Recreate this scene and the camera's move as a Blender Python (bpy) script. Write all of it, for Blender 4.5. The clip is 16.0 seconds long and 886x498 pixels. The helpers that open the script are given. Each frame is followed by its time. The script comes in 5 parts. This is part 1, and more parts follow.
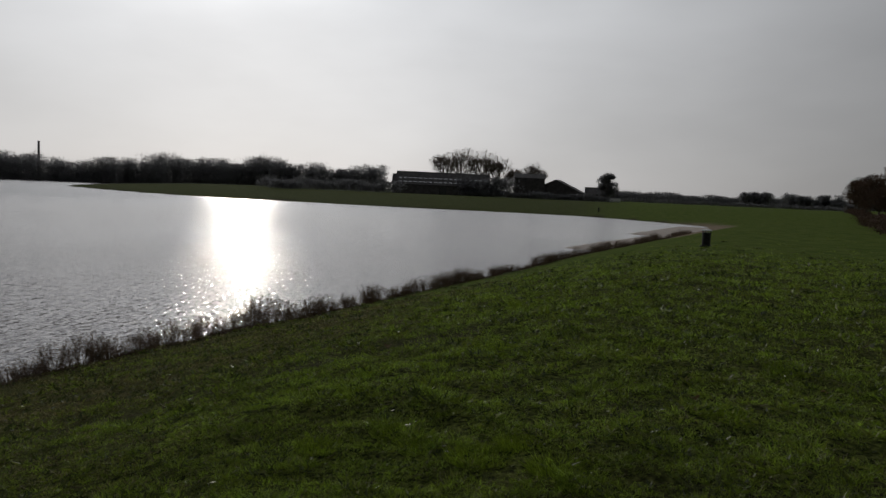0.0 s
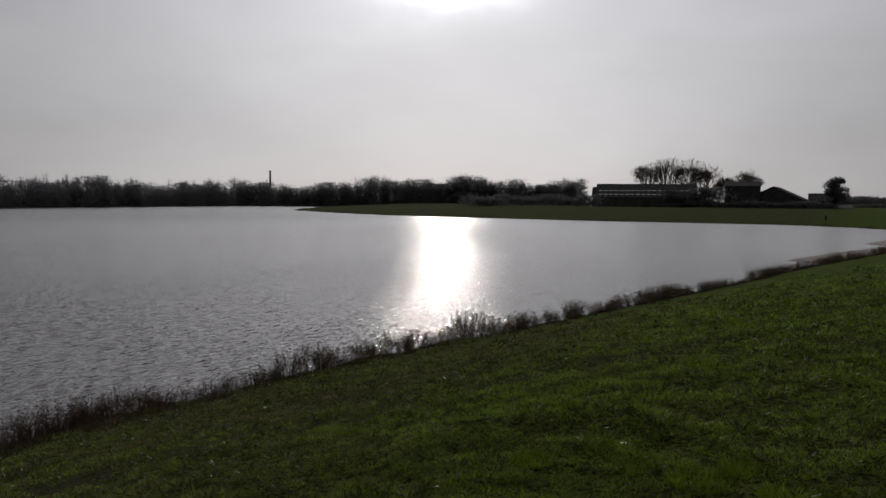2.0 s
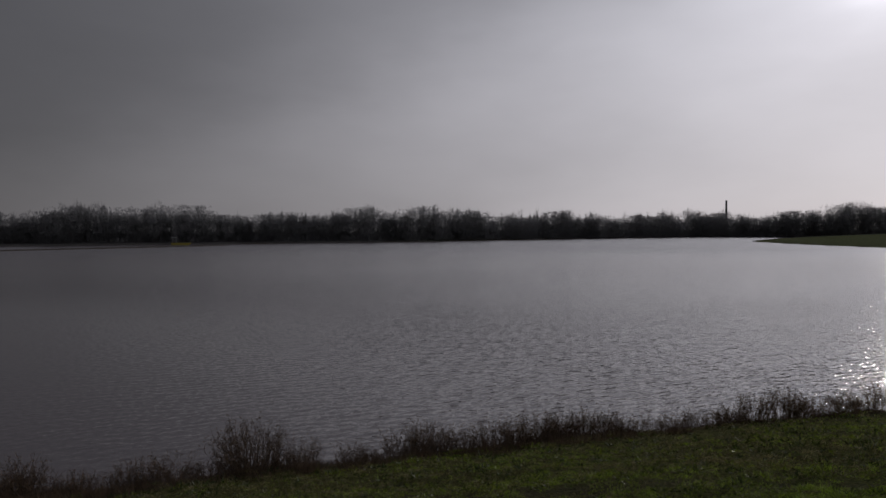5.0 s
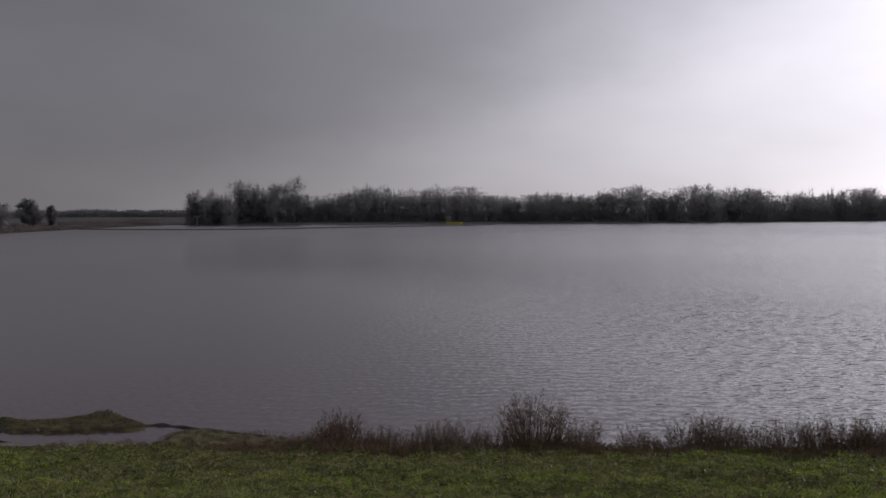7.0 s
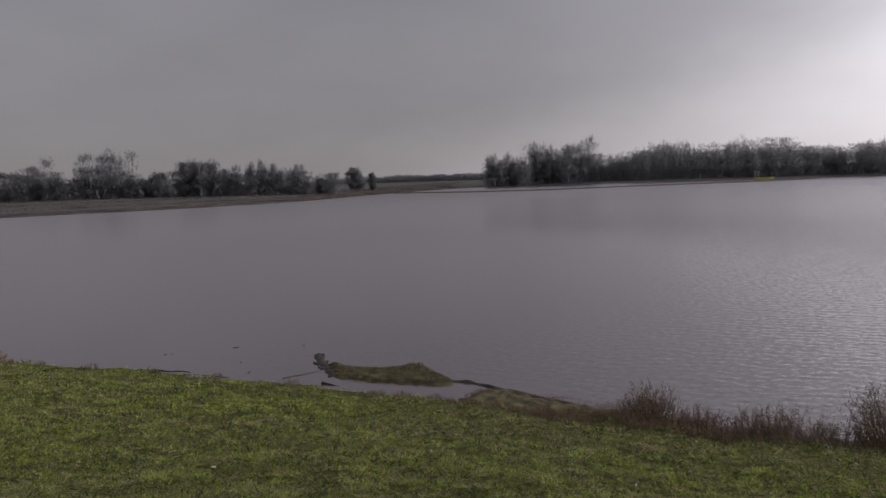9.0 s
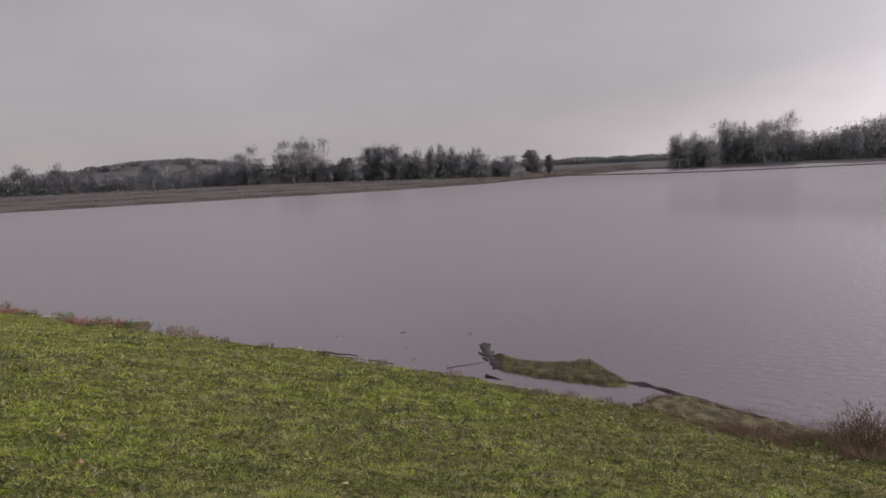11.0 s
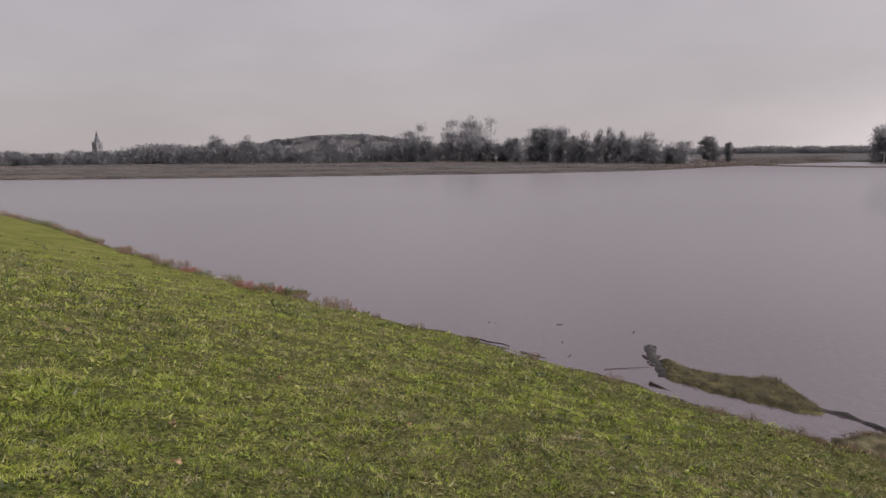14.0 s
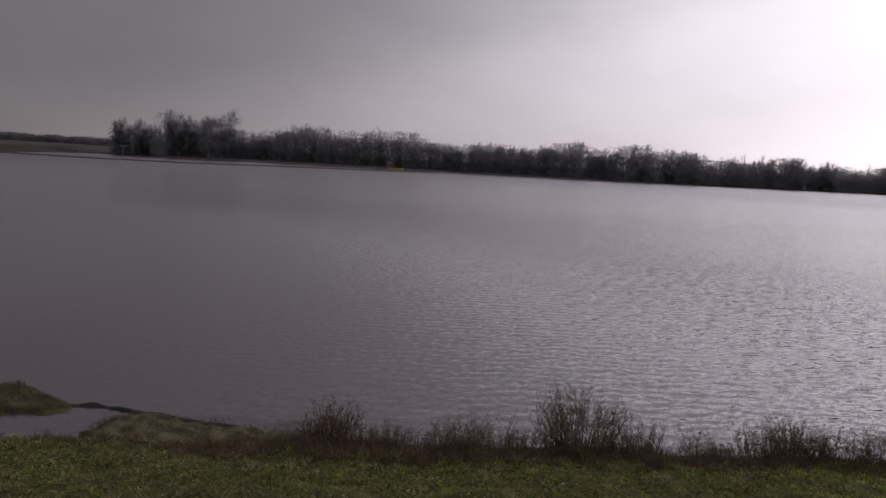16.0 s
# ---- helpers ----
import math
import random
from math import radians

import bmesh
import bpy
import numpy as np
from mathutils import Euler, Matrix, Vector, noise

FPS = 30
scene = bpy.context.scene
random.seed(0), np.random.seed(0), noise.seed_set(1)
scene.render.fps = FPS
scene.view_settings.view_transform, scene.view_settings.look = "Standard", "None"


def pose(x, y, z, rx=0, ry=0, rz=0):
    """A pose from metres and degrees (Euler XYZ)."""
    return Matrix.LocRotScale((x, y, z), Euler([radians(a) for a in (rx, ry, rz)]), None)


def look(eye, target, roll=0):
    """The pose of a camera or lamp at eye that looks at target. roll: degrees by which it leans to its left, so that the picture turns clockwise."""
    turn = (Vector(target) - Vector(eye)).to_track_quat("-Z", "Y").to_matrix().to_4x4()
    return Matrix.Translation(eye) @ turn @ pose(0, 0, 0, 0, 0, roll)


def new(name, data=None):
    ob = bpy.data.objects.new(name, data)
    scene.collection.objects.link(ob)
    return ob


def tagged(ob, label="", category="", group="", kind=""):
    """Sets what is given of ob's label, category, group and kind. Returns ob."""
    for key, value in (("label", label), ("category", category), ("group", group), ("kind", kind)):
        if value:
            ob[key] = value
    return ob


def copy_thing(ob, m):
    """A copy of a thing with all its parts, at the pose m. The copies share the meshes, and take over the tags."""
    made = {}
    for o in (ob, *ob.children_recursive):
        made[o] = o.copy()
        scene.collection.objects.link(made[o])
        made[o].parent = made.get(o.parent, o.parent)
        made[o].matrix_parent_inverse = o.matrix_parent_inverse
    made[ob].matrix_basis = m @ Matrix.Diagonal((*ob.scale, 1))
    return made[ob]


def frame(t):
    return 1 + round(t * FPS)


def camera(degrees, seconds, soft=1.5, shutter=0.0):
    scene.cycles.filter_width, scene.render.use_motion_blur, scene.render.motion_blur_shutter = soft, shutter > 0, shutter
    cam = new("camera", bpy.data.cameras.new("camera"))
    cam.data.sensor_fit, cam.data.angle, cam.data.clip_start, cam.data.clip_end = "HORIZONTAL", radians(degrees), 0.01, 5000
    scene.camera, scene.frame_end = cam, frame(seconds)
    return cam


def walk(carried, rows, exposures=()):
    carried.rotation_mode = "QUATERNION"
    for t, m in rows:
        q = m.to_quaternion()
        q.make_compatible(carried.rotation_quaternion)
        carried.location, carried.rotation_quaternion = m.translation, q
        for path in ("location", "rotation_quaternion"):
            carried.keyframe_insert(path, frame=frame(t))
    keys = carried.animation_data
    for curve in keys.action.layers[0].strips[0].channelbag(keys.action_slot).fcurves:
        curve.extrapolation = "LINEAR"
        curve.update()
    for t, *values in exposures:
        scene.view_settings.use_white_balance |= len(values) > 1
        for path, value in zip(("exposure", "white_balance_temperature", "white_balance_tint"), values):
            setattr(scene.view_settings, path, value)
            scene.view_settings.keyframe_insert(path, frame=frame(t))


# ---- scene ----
cam = camera(63.78, 16.0, soft=1.5)


def pose_of(x, y, z, yaw, pitch, roll):
    """An eye with its heading, its tilt and its lean in degrees."""
    a, b = radians(yaw), radians(pitch)
    ahead = Vector((-math.sin(a) * math.cos(b), math.cos(a) * math.cos(b), math.sin(b)))
    eye = Vector((x, y, z))
    return look(eye, eye + 2 * ahead, roll)


PATH = [
    (0.0, pose_of(-0.000, -0.000, 5.205, 14.67, -4.69, 2.49)),
    (0.5, pose_of(-0.058, -0.016, 5.218, 17.57, -4.66, 2.54)),
    (1.0, pose_of(-0.041, -0.061, 5.217, 19.41, -4.46, 2.65)),
    (1.5, pose_of(0.002, -0.097, 5.230, 24.03, -4.10, 1.87)),
    (2.0, pose_of(-0.048, -0.110, 5.214, 30.71, -3.88, 0.51)),
    (2.5, pose_of(-0.117, -0.075, 5.195, 35.48, -3.45, -0.10)),
    (3.0, pose_of(-0.118, -0.112, 5.193, 39.71, -3.27, -0.52)),
    (3.5, pose_of(-0.103, -0.164, 5.236, 45.54, -2.84, -1.01)),
    (4.0, pose_of(-0.179, -0.160, 5.224, 53.35, -2.13, -1.10)),
    (4.5, pose_of(-0.235, -0.178, 5.230, 59.38, -1.66, -0.80)),
    (4.7, pose_of(-0.241, -0.213, 5.226, 62.12, -1.55, -0.47)),
    (6.8, pose_of(-0.135, -0.732, 5.317, 84.61, -2.66, -0.24)),
    (7.0, pose_of(-0.183, -0.740, 5.305, 87.03, -3.01, -0.08)),
    (7.5, pose_of(-0.455, -0.776, 5.290, 94.61, -3.68, -0.76)),
    (8.0, pose_of(-0.796, -0.912, 5.223, 96.05, -6.64, -0.84)),
    (8.5, pose_of(-1.062, -1.092, 5.241, 101.52, -5.65, -1.31)),
    (8.7, pose_of(-1.151, -1.129, 5.223, 106.36, -5.49, -1.83)),
    (10.8, pose_of(-2.225, -1.423, 5.201, 118.96, -6.53, -2.14)),
    (11.0, pose_of(-2.365, -1.474, 5.207, 124.61, -6.66, -2.62)),
    (11.5, pose_of(-2.567, -1.693, 5.177, 134.15, -7.36, -2.84)),
    (12.0, pose_of(-2.707, -1.871, 5.185, 137.49, -7.57, -1.68)),
    (12.5, pose_of(-2.917, -1.953, 5.144, 148.07, -7.34, -2.43)),
    (13.0, pose_of(-3.073, -2.054, 5.121, 149.98, -7.46, -1.86)),
    (13.5, pose_of(-3.253, -2.255, 5.123, 142.05, -7.65, -0.79)),
    (14.0, pose_of(-3.397, -2.318, 5.113, 137.57, -7.78, -0.53)),
    (14.5, pose_of(-3.640, -2.307, 5.076, 131.37, -7.99, -0.00)),
    (15.0, pose_of(-3.773, -2.293, 5.063, 116.51, -7.70, 1.79)),
    (15.5, pose_of(-3.944, -2.269, 5.074, 97.75, -7.31, 2.66)),
    (16.0, pose_of(-3.948, -2.248, 5.084, 81.59, -7.09, 3.37)),
]
EXPOSURES = [
    (0.0, -1.63, 6500, 9), (2.0, -1.82, 6500, 12), (3.5, -1.9, 6500, 15), (4.7, -1.93, 6400, 16), (7.0, -0.75, 6350, 19), (7.5, -0.48, 6350, 19), (8.0, -0.1, 6350, 19),
    (8.5, -0.15, 6350, 18), (8.7, -0.15, 6400, 18), (11.0, 0.58, 6650, 20), (11.5, 0.8, 6680, 20), (12.0, 0.85, 6700, 20), (12.7, 0.89, 6700, 20), (14.5, 0.75, 6750, 21), (15.2, 0.45, 6700, 22), (15.5, -0.1, 6650, 23), (16.0, -0.78, 6550, 24),
]
walk(cam, PATH, EXPOSURES)

# ---- light: a veiled low sun in a bright hazy sky ----
DECK = 0.32                                         # how much light the thick cloud takes away
SUN_AZ, SUN_EL = radians(30.5), radians(17.6)      # azimuth counted from +y towards -x
SUN = Vector((-math.sin(SUN_AZ) * math.cos(SUN_EL), math.cos(SUN_AZ) * math.cos(SUN_EL), math.sin(SUN_EL)))

world = bpy.data.worlds.new("hazy_sky")
scene.world = world
world.use_nodes = True
wn, wl = world.node_tree.nodes, world.node_tree.links
wn.clear()


def wmath(op, a, b=None, clamp=False):
    n = wn.new("ShaderNodeMath")
    n.operation, n.use_clamp = op, clamp
    for k, v in enumerate((a, b)):
        if v is None:
            continue
        if isinstance(v, (int, float)):
            n.inputs[k].default_value = v
        else:
            wl.new(v, n.inputs[k])
    return n.outputs[0]


w_out = wn.new("ShaderNodeOutputWorld")
w_bg = wn.new("ShaderNodeBackground")
w_sky = wn.new("ShaderNodeTexSky")
w_sky.sky_type, w_sky.sun_disc = "NISHITA", False
w_sky.sun_elevation, w_sky.sun_rotation = SUN_EL, -SUN_AZ
w_sky.dust_density, w_sky.air_density = 1.0, 1.0
w_co = wn.new("ShaderNodeTexCoord")
w_dot = wn.new("ShaderNodeVectorMath")
w_dot.operation = "DOT_PRODUCT"
wl.new(w_co.outputs["Generated"], w_dot.inputs[0])
w_dot.inputs[1].default_value = SUN
w_c = wmath("MAXIMUM", w_dot.outputs["Value"], 0.0)
w_half = wmath("MULTIPLY_ADD", w_dot.outputs["Value"], 0.5)
w_half.node.inputs[2].default_value = 0.5
w_sep = wn.new("ShaderNodeSeparateXYZ")
wl.new(w_co.outputs["Generated"], w_sep.inputs[0])


def wnoise(scale, detail, stretch):
    mp, no = wn.new("ShaderNodeMapping"), wn.new("ShaderNodeTexNoise")
    mp.inputs["Scale"].default_value = stretch
    no.inputs["Scale"].default_value, no.inputs["Detail"].default_value = scale, detail
    wl.new(w_co.outputs["Generated"], mp.inputs["Vector"])
    wl.new(mp.outputs[0], no.inputs["Vector"])
    return no.outputs["Fac"]


def wstep(v, low, high, at_low, at_high):
    n = wn.new("ShaderNodeMapRange")
    n.interpolation_type = "SMOOTHSTEP"
    wl.new(v, n.inputs["Value"])
    for key, x in (("From Min", low), ("From Max", high), ("To Min", at_low), ("To Max", at_high)):
        n.inputs[key].default_value = x
    return n.outputs[0]


# the veil of thin cloud, brightening towards the sun, whose glow is ragged
w_el = wmath("ARCSINE", w_sep.outputs[2])
W_MID = radians(100)                                # bearings run from 80 degrees below zero to 280
w_sin = wmath("ADD", wmath("MULTIPLY", w_sep.outputs[0], -math.cos(W_MID)), wmath("MULTIPLY", w_sep.outputs[1], -math.sin(W_MID)))
w_cos = wmath("ADD", wmath("MULTIPLY", w_sep.outputs[1], math.cos(W_MID)), wmath("MULTIPLY", w_sep.outputs[0], -math.sin(W_MID)))
w_az = wmath("ADD", wmath("ARCTAN2", w_sin, w_cos), W_MID)
w_rag = wmath("MULTIPLY", wmath("SUBTRACT", wnoise(7.0, 6.0, (1, 1, 2.2)), 0.5), 0.085)
w_up = wmath("DIVIDE", wmath("ADD", wmath("SUBTRACT", w_el, SUN_EL + 0.002), w_rag), 0.045)
w_aside = wmath("DIVIDE", wmath("SUBTRACT", w_az, SUN_AZ), 0.085)
w_off = wmath("ADD", wmath("MULTIPLY", w_up, w_up), wmath("MULTIPLY", w_aside, w_aside))
w_glow = wmath("POWER", 2.718, wmath("MULTIPLY", w_off, -1.0))
w_veil = wmath("ADD", wmath("MULTIPLY", wmath("POWER", w_half, 2.0), 0.08), 0.36)
w_veil = wmath("ADD", w_veil, wmath("MULTIPLY", wmath("POWER", w_c, 3.6), 1.9))
w_veil = wmath("ADD", w_veil, wmath("MULTIPLY", wmath("POWER", w_c, 45.0), 0.45))
w_veil = wmath("ADD", w_veil, wmath("MULTIPLY", w_glow, 4.0))
w_cloud = wmath("MULTIPLY_ADD", wnoise(1.6, 5.0, (1.6, 1.6, 4.5)), 0.45)
w_cloud.node.inputs[2].default_value = 0.78
w_veil = wmath("MULTIPLY", w_veil, w_cloud)
# a thicker deck of cloud, whose edge slants down from beside the sun to the horizon
w_over = wmath("ADD", w_el, wmath("MULTIPLY", wmath("SUBTRACT", w_az, radians(103.5)), 0.32))
w_over = wmath("ADD", w_over, wmath("MULTIPLY", wmath("SUBTRACT", wnoise(3.0, 6.0, (1, 1, 2.5)), 0.5), 0.16))
w_east = wmath("MULTIPLY", wstep(w_az, -0.6, 0.2, 0.0, 1.0), wstep(w_az, 3.7, 4.7, 1.0, 0.0))   # the deck thins out on the other side of the sun
w_deck = wmath("MULTIPLY", wstep(w_over, -0.05, 0.12, 0.0, DECK), w_east)
w_veil = wmath("MULTIPLY", w_veil, wmath("SUBTRACT", 1.0, w_deck))
w_tint = wn.new("ShaderNodeValToRGB")             # warm haze at the horizon, cooler overhead
wl.new(wmath("MAXIMUM", w_sep.outputs[2], 0.0), w_tint.inputs["Fac"])
w_tint.color_ramp.elements[0].color = (0.995, 0.98, 0.985, 1)
w_tint.color_ramp.elements[1].color = (0.955, 0.98, 1.03, 1)
w_tint.color_ramp.elements[1].position = 0.35
w_mul = wn.new("ShaderNodeVectorMath")
w_mul.operation = "SCALE"
wl.new(w_tint.outputs[0], w_mul.inputs[0])
wl.new(w_veil, w_mul.inputs["Scale"])
w_sc = wn.new("ShaderNodeVectorMath")
w_sc.operation = "SCALE"
w_sc.inputs["Scale"].default_value = 0.005
wl.new(w_sky.outputs[0], w_sc.inputs[0])
w_add = wn.new("ShaderNodeVectorMath")
w_add.operation = "ADD"
wl.new(w_mul.outputs[0], w_add.inputs[0])
wl.new(w_sc.outputs[0], w_add.inputs[1])
wl.new(w_add.outputs[0], w_bg.inputs["Color"])
w_bg.inputs["Strength"].default_value = 0.96
wl.new(w_bg.outputs[0], w_out.inputs[0])

sun_data = bpy.data.lights.new("sun", "SUN")
sun_data.energy, sun_data.angle, sun_data.color = 0.52, radians(1.2), (1.0, 0.93, 0.82)
sun = new("sun", sun_data)
sun.matrix_world = look(SUN * 100, (0, 0, 0))


# ---- materials ----
def material(name, low, high, scale=3.0, rough=0.9, bump=0.0, bump_scale=None, detail=6.0, spec=0.3, island=0.0, metal=0.0, mid=None, trans=0.0, objrand=0.0, tint=(1, 1, 1), massed=0.0, air=0.0):
    """A two-tone noise surface with relief; island: how far each loose piece differs in brightness; massed: far twigs
    lit evenly by made-up normals, as in haze, with lumps of that size in metres; air: the see-through share, letting
    sky pale a bundle of twigs."""
    m = bpy.data.materials.new(name)
    m.use_nodes = True
    n, l = m.node_tree.nodes, m.node_tree.links
    p = n["Principled BSDF"]
    p.inputs["Roughness"].default_value, p.inputs["Metallic"].default_value = rough, metal
    p.inputs["Specular IOR Level"].default_value = spec
    co = n.new("ShaderNodeTexCoord")
    no = n.new("ShaderNodeTexNoise")
    no.inputs["Scale"].default_value, no.inputs["Detail"].default_value = scale, detail
    l.new(co.outputs["Object"], no.inputs["Vector"])
    ra = n.new("ShaderNodeValToRGB")
    ra.color_ramp.elements[0].color, ra.color_ramp.elements[1].color = (*low, 1), (*high, 1)
    ra.color_ramp.elements[0].position, ra.color_ramp.elements[1].position = 0.32, 0.68
    if mid:
        e = ra.color_ramp.elements.new(0.5)
        e.color = (*mid, 1)
    l.new(no.outputs["Fac"], ra.inputs["Fac"])
    colour = ra.outputs[0]
    if island or objrand:
        hs = n.new("ShaderNodeHueSaturation")
        mr = n.new("ShaderNodeMapRange")
        k = island or objrand
        mr.inputs["To Min"].default_value, mr.inputs["To Max"].default_value = 1 - k, 1 + k
        if island:
            l.new(n.new("ShaderNodeNewGeometry").outputs["Random Per Island"], mr.inputs["Value"])
        else:
            l.new(n.new("ShaderNodeObjectInfo").outputs["Random"], mr.inputs["Value"])
        l.new(mr.outputs[0], hs.inputs["Value"])
        l.new(colour, hs.inputs["Color"])
        colour = hs.outputs[0]
    l.new(colour, p.inputs["Base Color"])
    if trans:
        tr, mx = n.new("ShaderNodeBsdfTranslucent"), n.new("ShaderNodeMixShader")
        mx.inputs[0].default_value = trans
        through_leaf = n.new("ShaderNodeMix")
        through_leaf.data_type, through_leaf.blend_type = "RGBA", "MULTIPLY"
        through_leaf.inputs[0].default_value = 1.0
        l.new(colour, through_leaf.inputs[6])
        through_leaf.inputs[7].default_value = (*tint, 1)
        l.new(through_leaf.outputs[2], tr.inputs["Color"])
        l.new(p.outputs[0], mx.inputs[1])
        l.new(tr.outputs[0], mx.inputs[2])
        l.new(mx.outputs[0], n["Material Output"].inputs[0])
        if air:
            gap, ax = n.new("ShaderNodeBsdfTransparent"), n.new("ShaderNodeMixShader")
            ax.inputs[0].default_value = air
            l.new(mx.outputs[0], ax.inputs[1])
            l.new(gap.outputs[0], ax.inputs[2])
            l.new(ax.outputs[0], n["Material Output"].inputs[0])
    if massed:
        lump, sub, add = n.new("ShaderNodeTexNoise"), n.new("ShaderNodeVectorMath"), n.new("ShaderNodeVectorMath")
        lump.inputs["Scale"].default_value, lump.inputs["Detail"].default_value = 1 / massed, 2.0
        l.new(co.outputs["Object"], lump.inputs["Vector"])
        sub.operation, add.operation = "MULTIPLY_ADD", "NORMALIZE"
        l.new(lump.outputs["Color"], sub.inputs[0])
        sub.inputs[1].default_value, sub.inputs[2].default_value = (4.0, 4.0, 1.0), (-2.0, -2.0, -0.2)
        l.new(sub.outputs[0], add.inputs[0])
        l.new(add.outputs[0], p.inputs["Normal"])
        l.new(add.outputs[0], tr.inputs["Normal"])
    if bump:
        nb = n.new("ShaderNodeTexNoise")
        nb.inputs["Scale"].default_value, nb.inputs["Detail"].default_value = bump_scale or scale * 4, 8.0
        l.new(co.outputs["Object"], nb.inputs["Vector"])
        bu = n.new("ShaderNodeBump")
        bu.inputs["Distance"].default_value, bu.inputs["Strength"].default_value = bump, 1.0
        l.new(nb.outputs["Fac"], bu.inputs["Height"])
        l.new(bu.outputs[0], p.inputs["Normal"])
    return m


def ground_material():
    """Grass, dry marsh and mud, mixed by the land cover stored on the sheet, each with stains and grain."""
    m = bpy.data.materials.new("ground_cover")
    m.use_nodes = True
    n, l = m.node_tree.nodes, m.node_tree.links
    p = n["Principled BSDF"]
    p.inputs["Roughness"].default_value, p.inputs["Specular IOR Level"].default_value = 0.95, 0.02
    co = n.new("ShaderNodeTexCoord")

    def noise_of(scale, detail=6.0):
        t = n.new("ShaderNodeTexNoise")
        t.inputs["Scale"].default_value, t.inputs["Detail"].default_value = scale, detail
        l.new(co.outputs["Object"], t.inputs["Vector"])
        return t.outputs["Fac"]

    def ramp(fac, stops):
        r = n.new("ShaderNodeValToRGB")
        while len(r.color_ramp.elements) < len(stops):
            r.color_ramp.elements.new(0.5)
        for e, (at, c) in zip(r.color_ramp.elements, stops):
            e.position, e.color = at, (*c, 1)
        l.new(fac, r.inputs["Fac"])
        return r.outputs[0]

    def mix(fac, a, b):
        x = n.new("ShaderNodeMix")
        x.data_type = "RGBA"
        l.new(fac, x.inputs[0])
        l.new(a, x.inputs[6])
        l.new(b, x.inputs[7])
        return x.outputs[2]

    fine = ramp(noise_of(22.0, 9.0), [(0.36, (0.02, 0.025, 0.01)), (0.52, (0.115, 0.137, 0.038)), (0.7, (0.25, 0.275, 0.072))])
    worn = ramp(noise_of(19.0, 9.0), [(0.37, (0.035, 0.034, 0.015)), (0.55, (0.14, 0.133, 0.054)), (0.75, (0.25, 0.235, 0.1))])
    broad = ramp(noise_of(1.1, 6.0), [(0.48, (0, 0, 0)), (0.7, (0.4, 0.4, 0.4))])
    grass = mix(broad, fine, worn)
    marsh = ramp(noise_of(0.12, 8.0), [(0.3, (0.09, 0.086, 0.085)), (0.52, (0.145, 0.137, 0.132)), (0.7, (0.12, 0.116, 0.107))])
    mud = ramp(noise_of(5.0, 8.0), [(0.35, (0.05, 0.04, 0.032)), (0.7, (0.11, 0.09, 0.07))])
    sand = ramp(noise_of(0.8, 8.0), [(0.35, (0.3, 0.23, 0.16)), (0.7, (0.42, 0.34, 0.25))])
    at = n.new("ShaderNodeAttribute")
    at.attribute_name = "cover"
    sp = n.new("ShaderNodeSeparateColor")
    l.new(at.outputs["Color"], sp.inputs[0])
    open_field = ramp(noise_of(0.8, 9.0), [(0.3, (0.13, 0.15, 0.038)), (0.52, (0.19, 0.2, 0.056)), (0.72, (0.245, 0.24, 0.075))])
    lush = ramp(noise_of(0.9, 9.0), [(0.3, (0.095, 0.145, 0.026)), (0.52, (0.14, 0.195, 0.038)), (0.72, (0.19, 0.225, 0.052))])
    xyz = n.new("ShaderNodeSeparateXYZ")
    l.new(co.outputs["Object"], xyz.inputs[0])
    north = n.new("ShaderNodeMapRange")
    north.interpolation_type = "SMOOTHSTEP"
    l.new(xyz.outputs["Y"], north.inputs["Value"])
    north.inputs["From Min"].default_value, north.inputs["From Max"].default_value = 2.0, 32.0
    open_field = mix(north.outputs[0], open_field, lush)
    slope = n.new("ShaderNodeMapRange")               # the slope to the water is drier and more worn
    slope.interpolation_type = "SMOOTHSTEP"
    l.new(xyz.outputs["X"], slope.inputs["Value"])
    for key, v in (("From Min", -9.0), ("From Max", -2.0), ("To Min", 0.65), ("To Max", 0.0)):
        slope.inputs[key].default_value = v
    grass = mix(slope.outputs[0], grass, worn)
    grass = mix(at.outputs["Alpha"], grass, open_field)
    c = mix(sp.outputs[0], grass, marsh)
    c = mix(sp.outputs[1], c, mud)
    c = mix(sp.outputs[2], c, sand)
    l.new(c, p.inputs["Base Color"])
    bu = n.new("ShaderNodeBump")
    bu.inputs["Distance"].default_value, bu.inputs["Strength"].default_value = 0.09, 1.0
    l.new(noise_of(14.0, 9.0), bu.inputs["Height"])
    l.new(bu.outputs[0], p.inputs["Normal"])
    return m


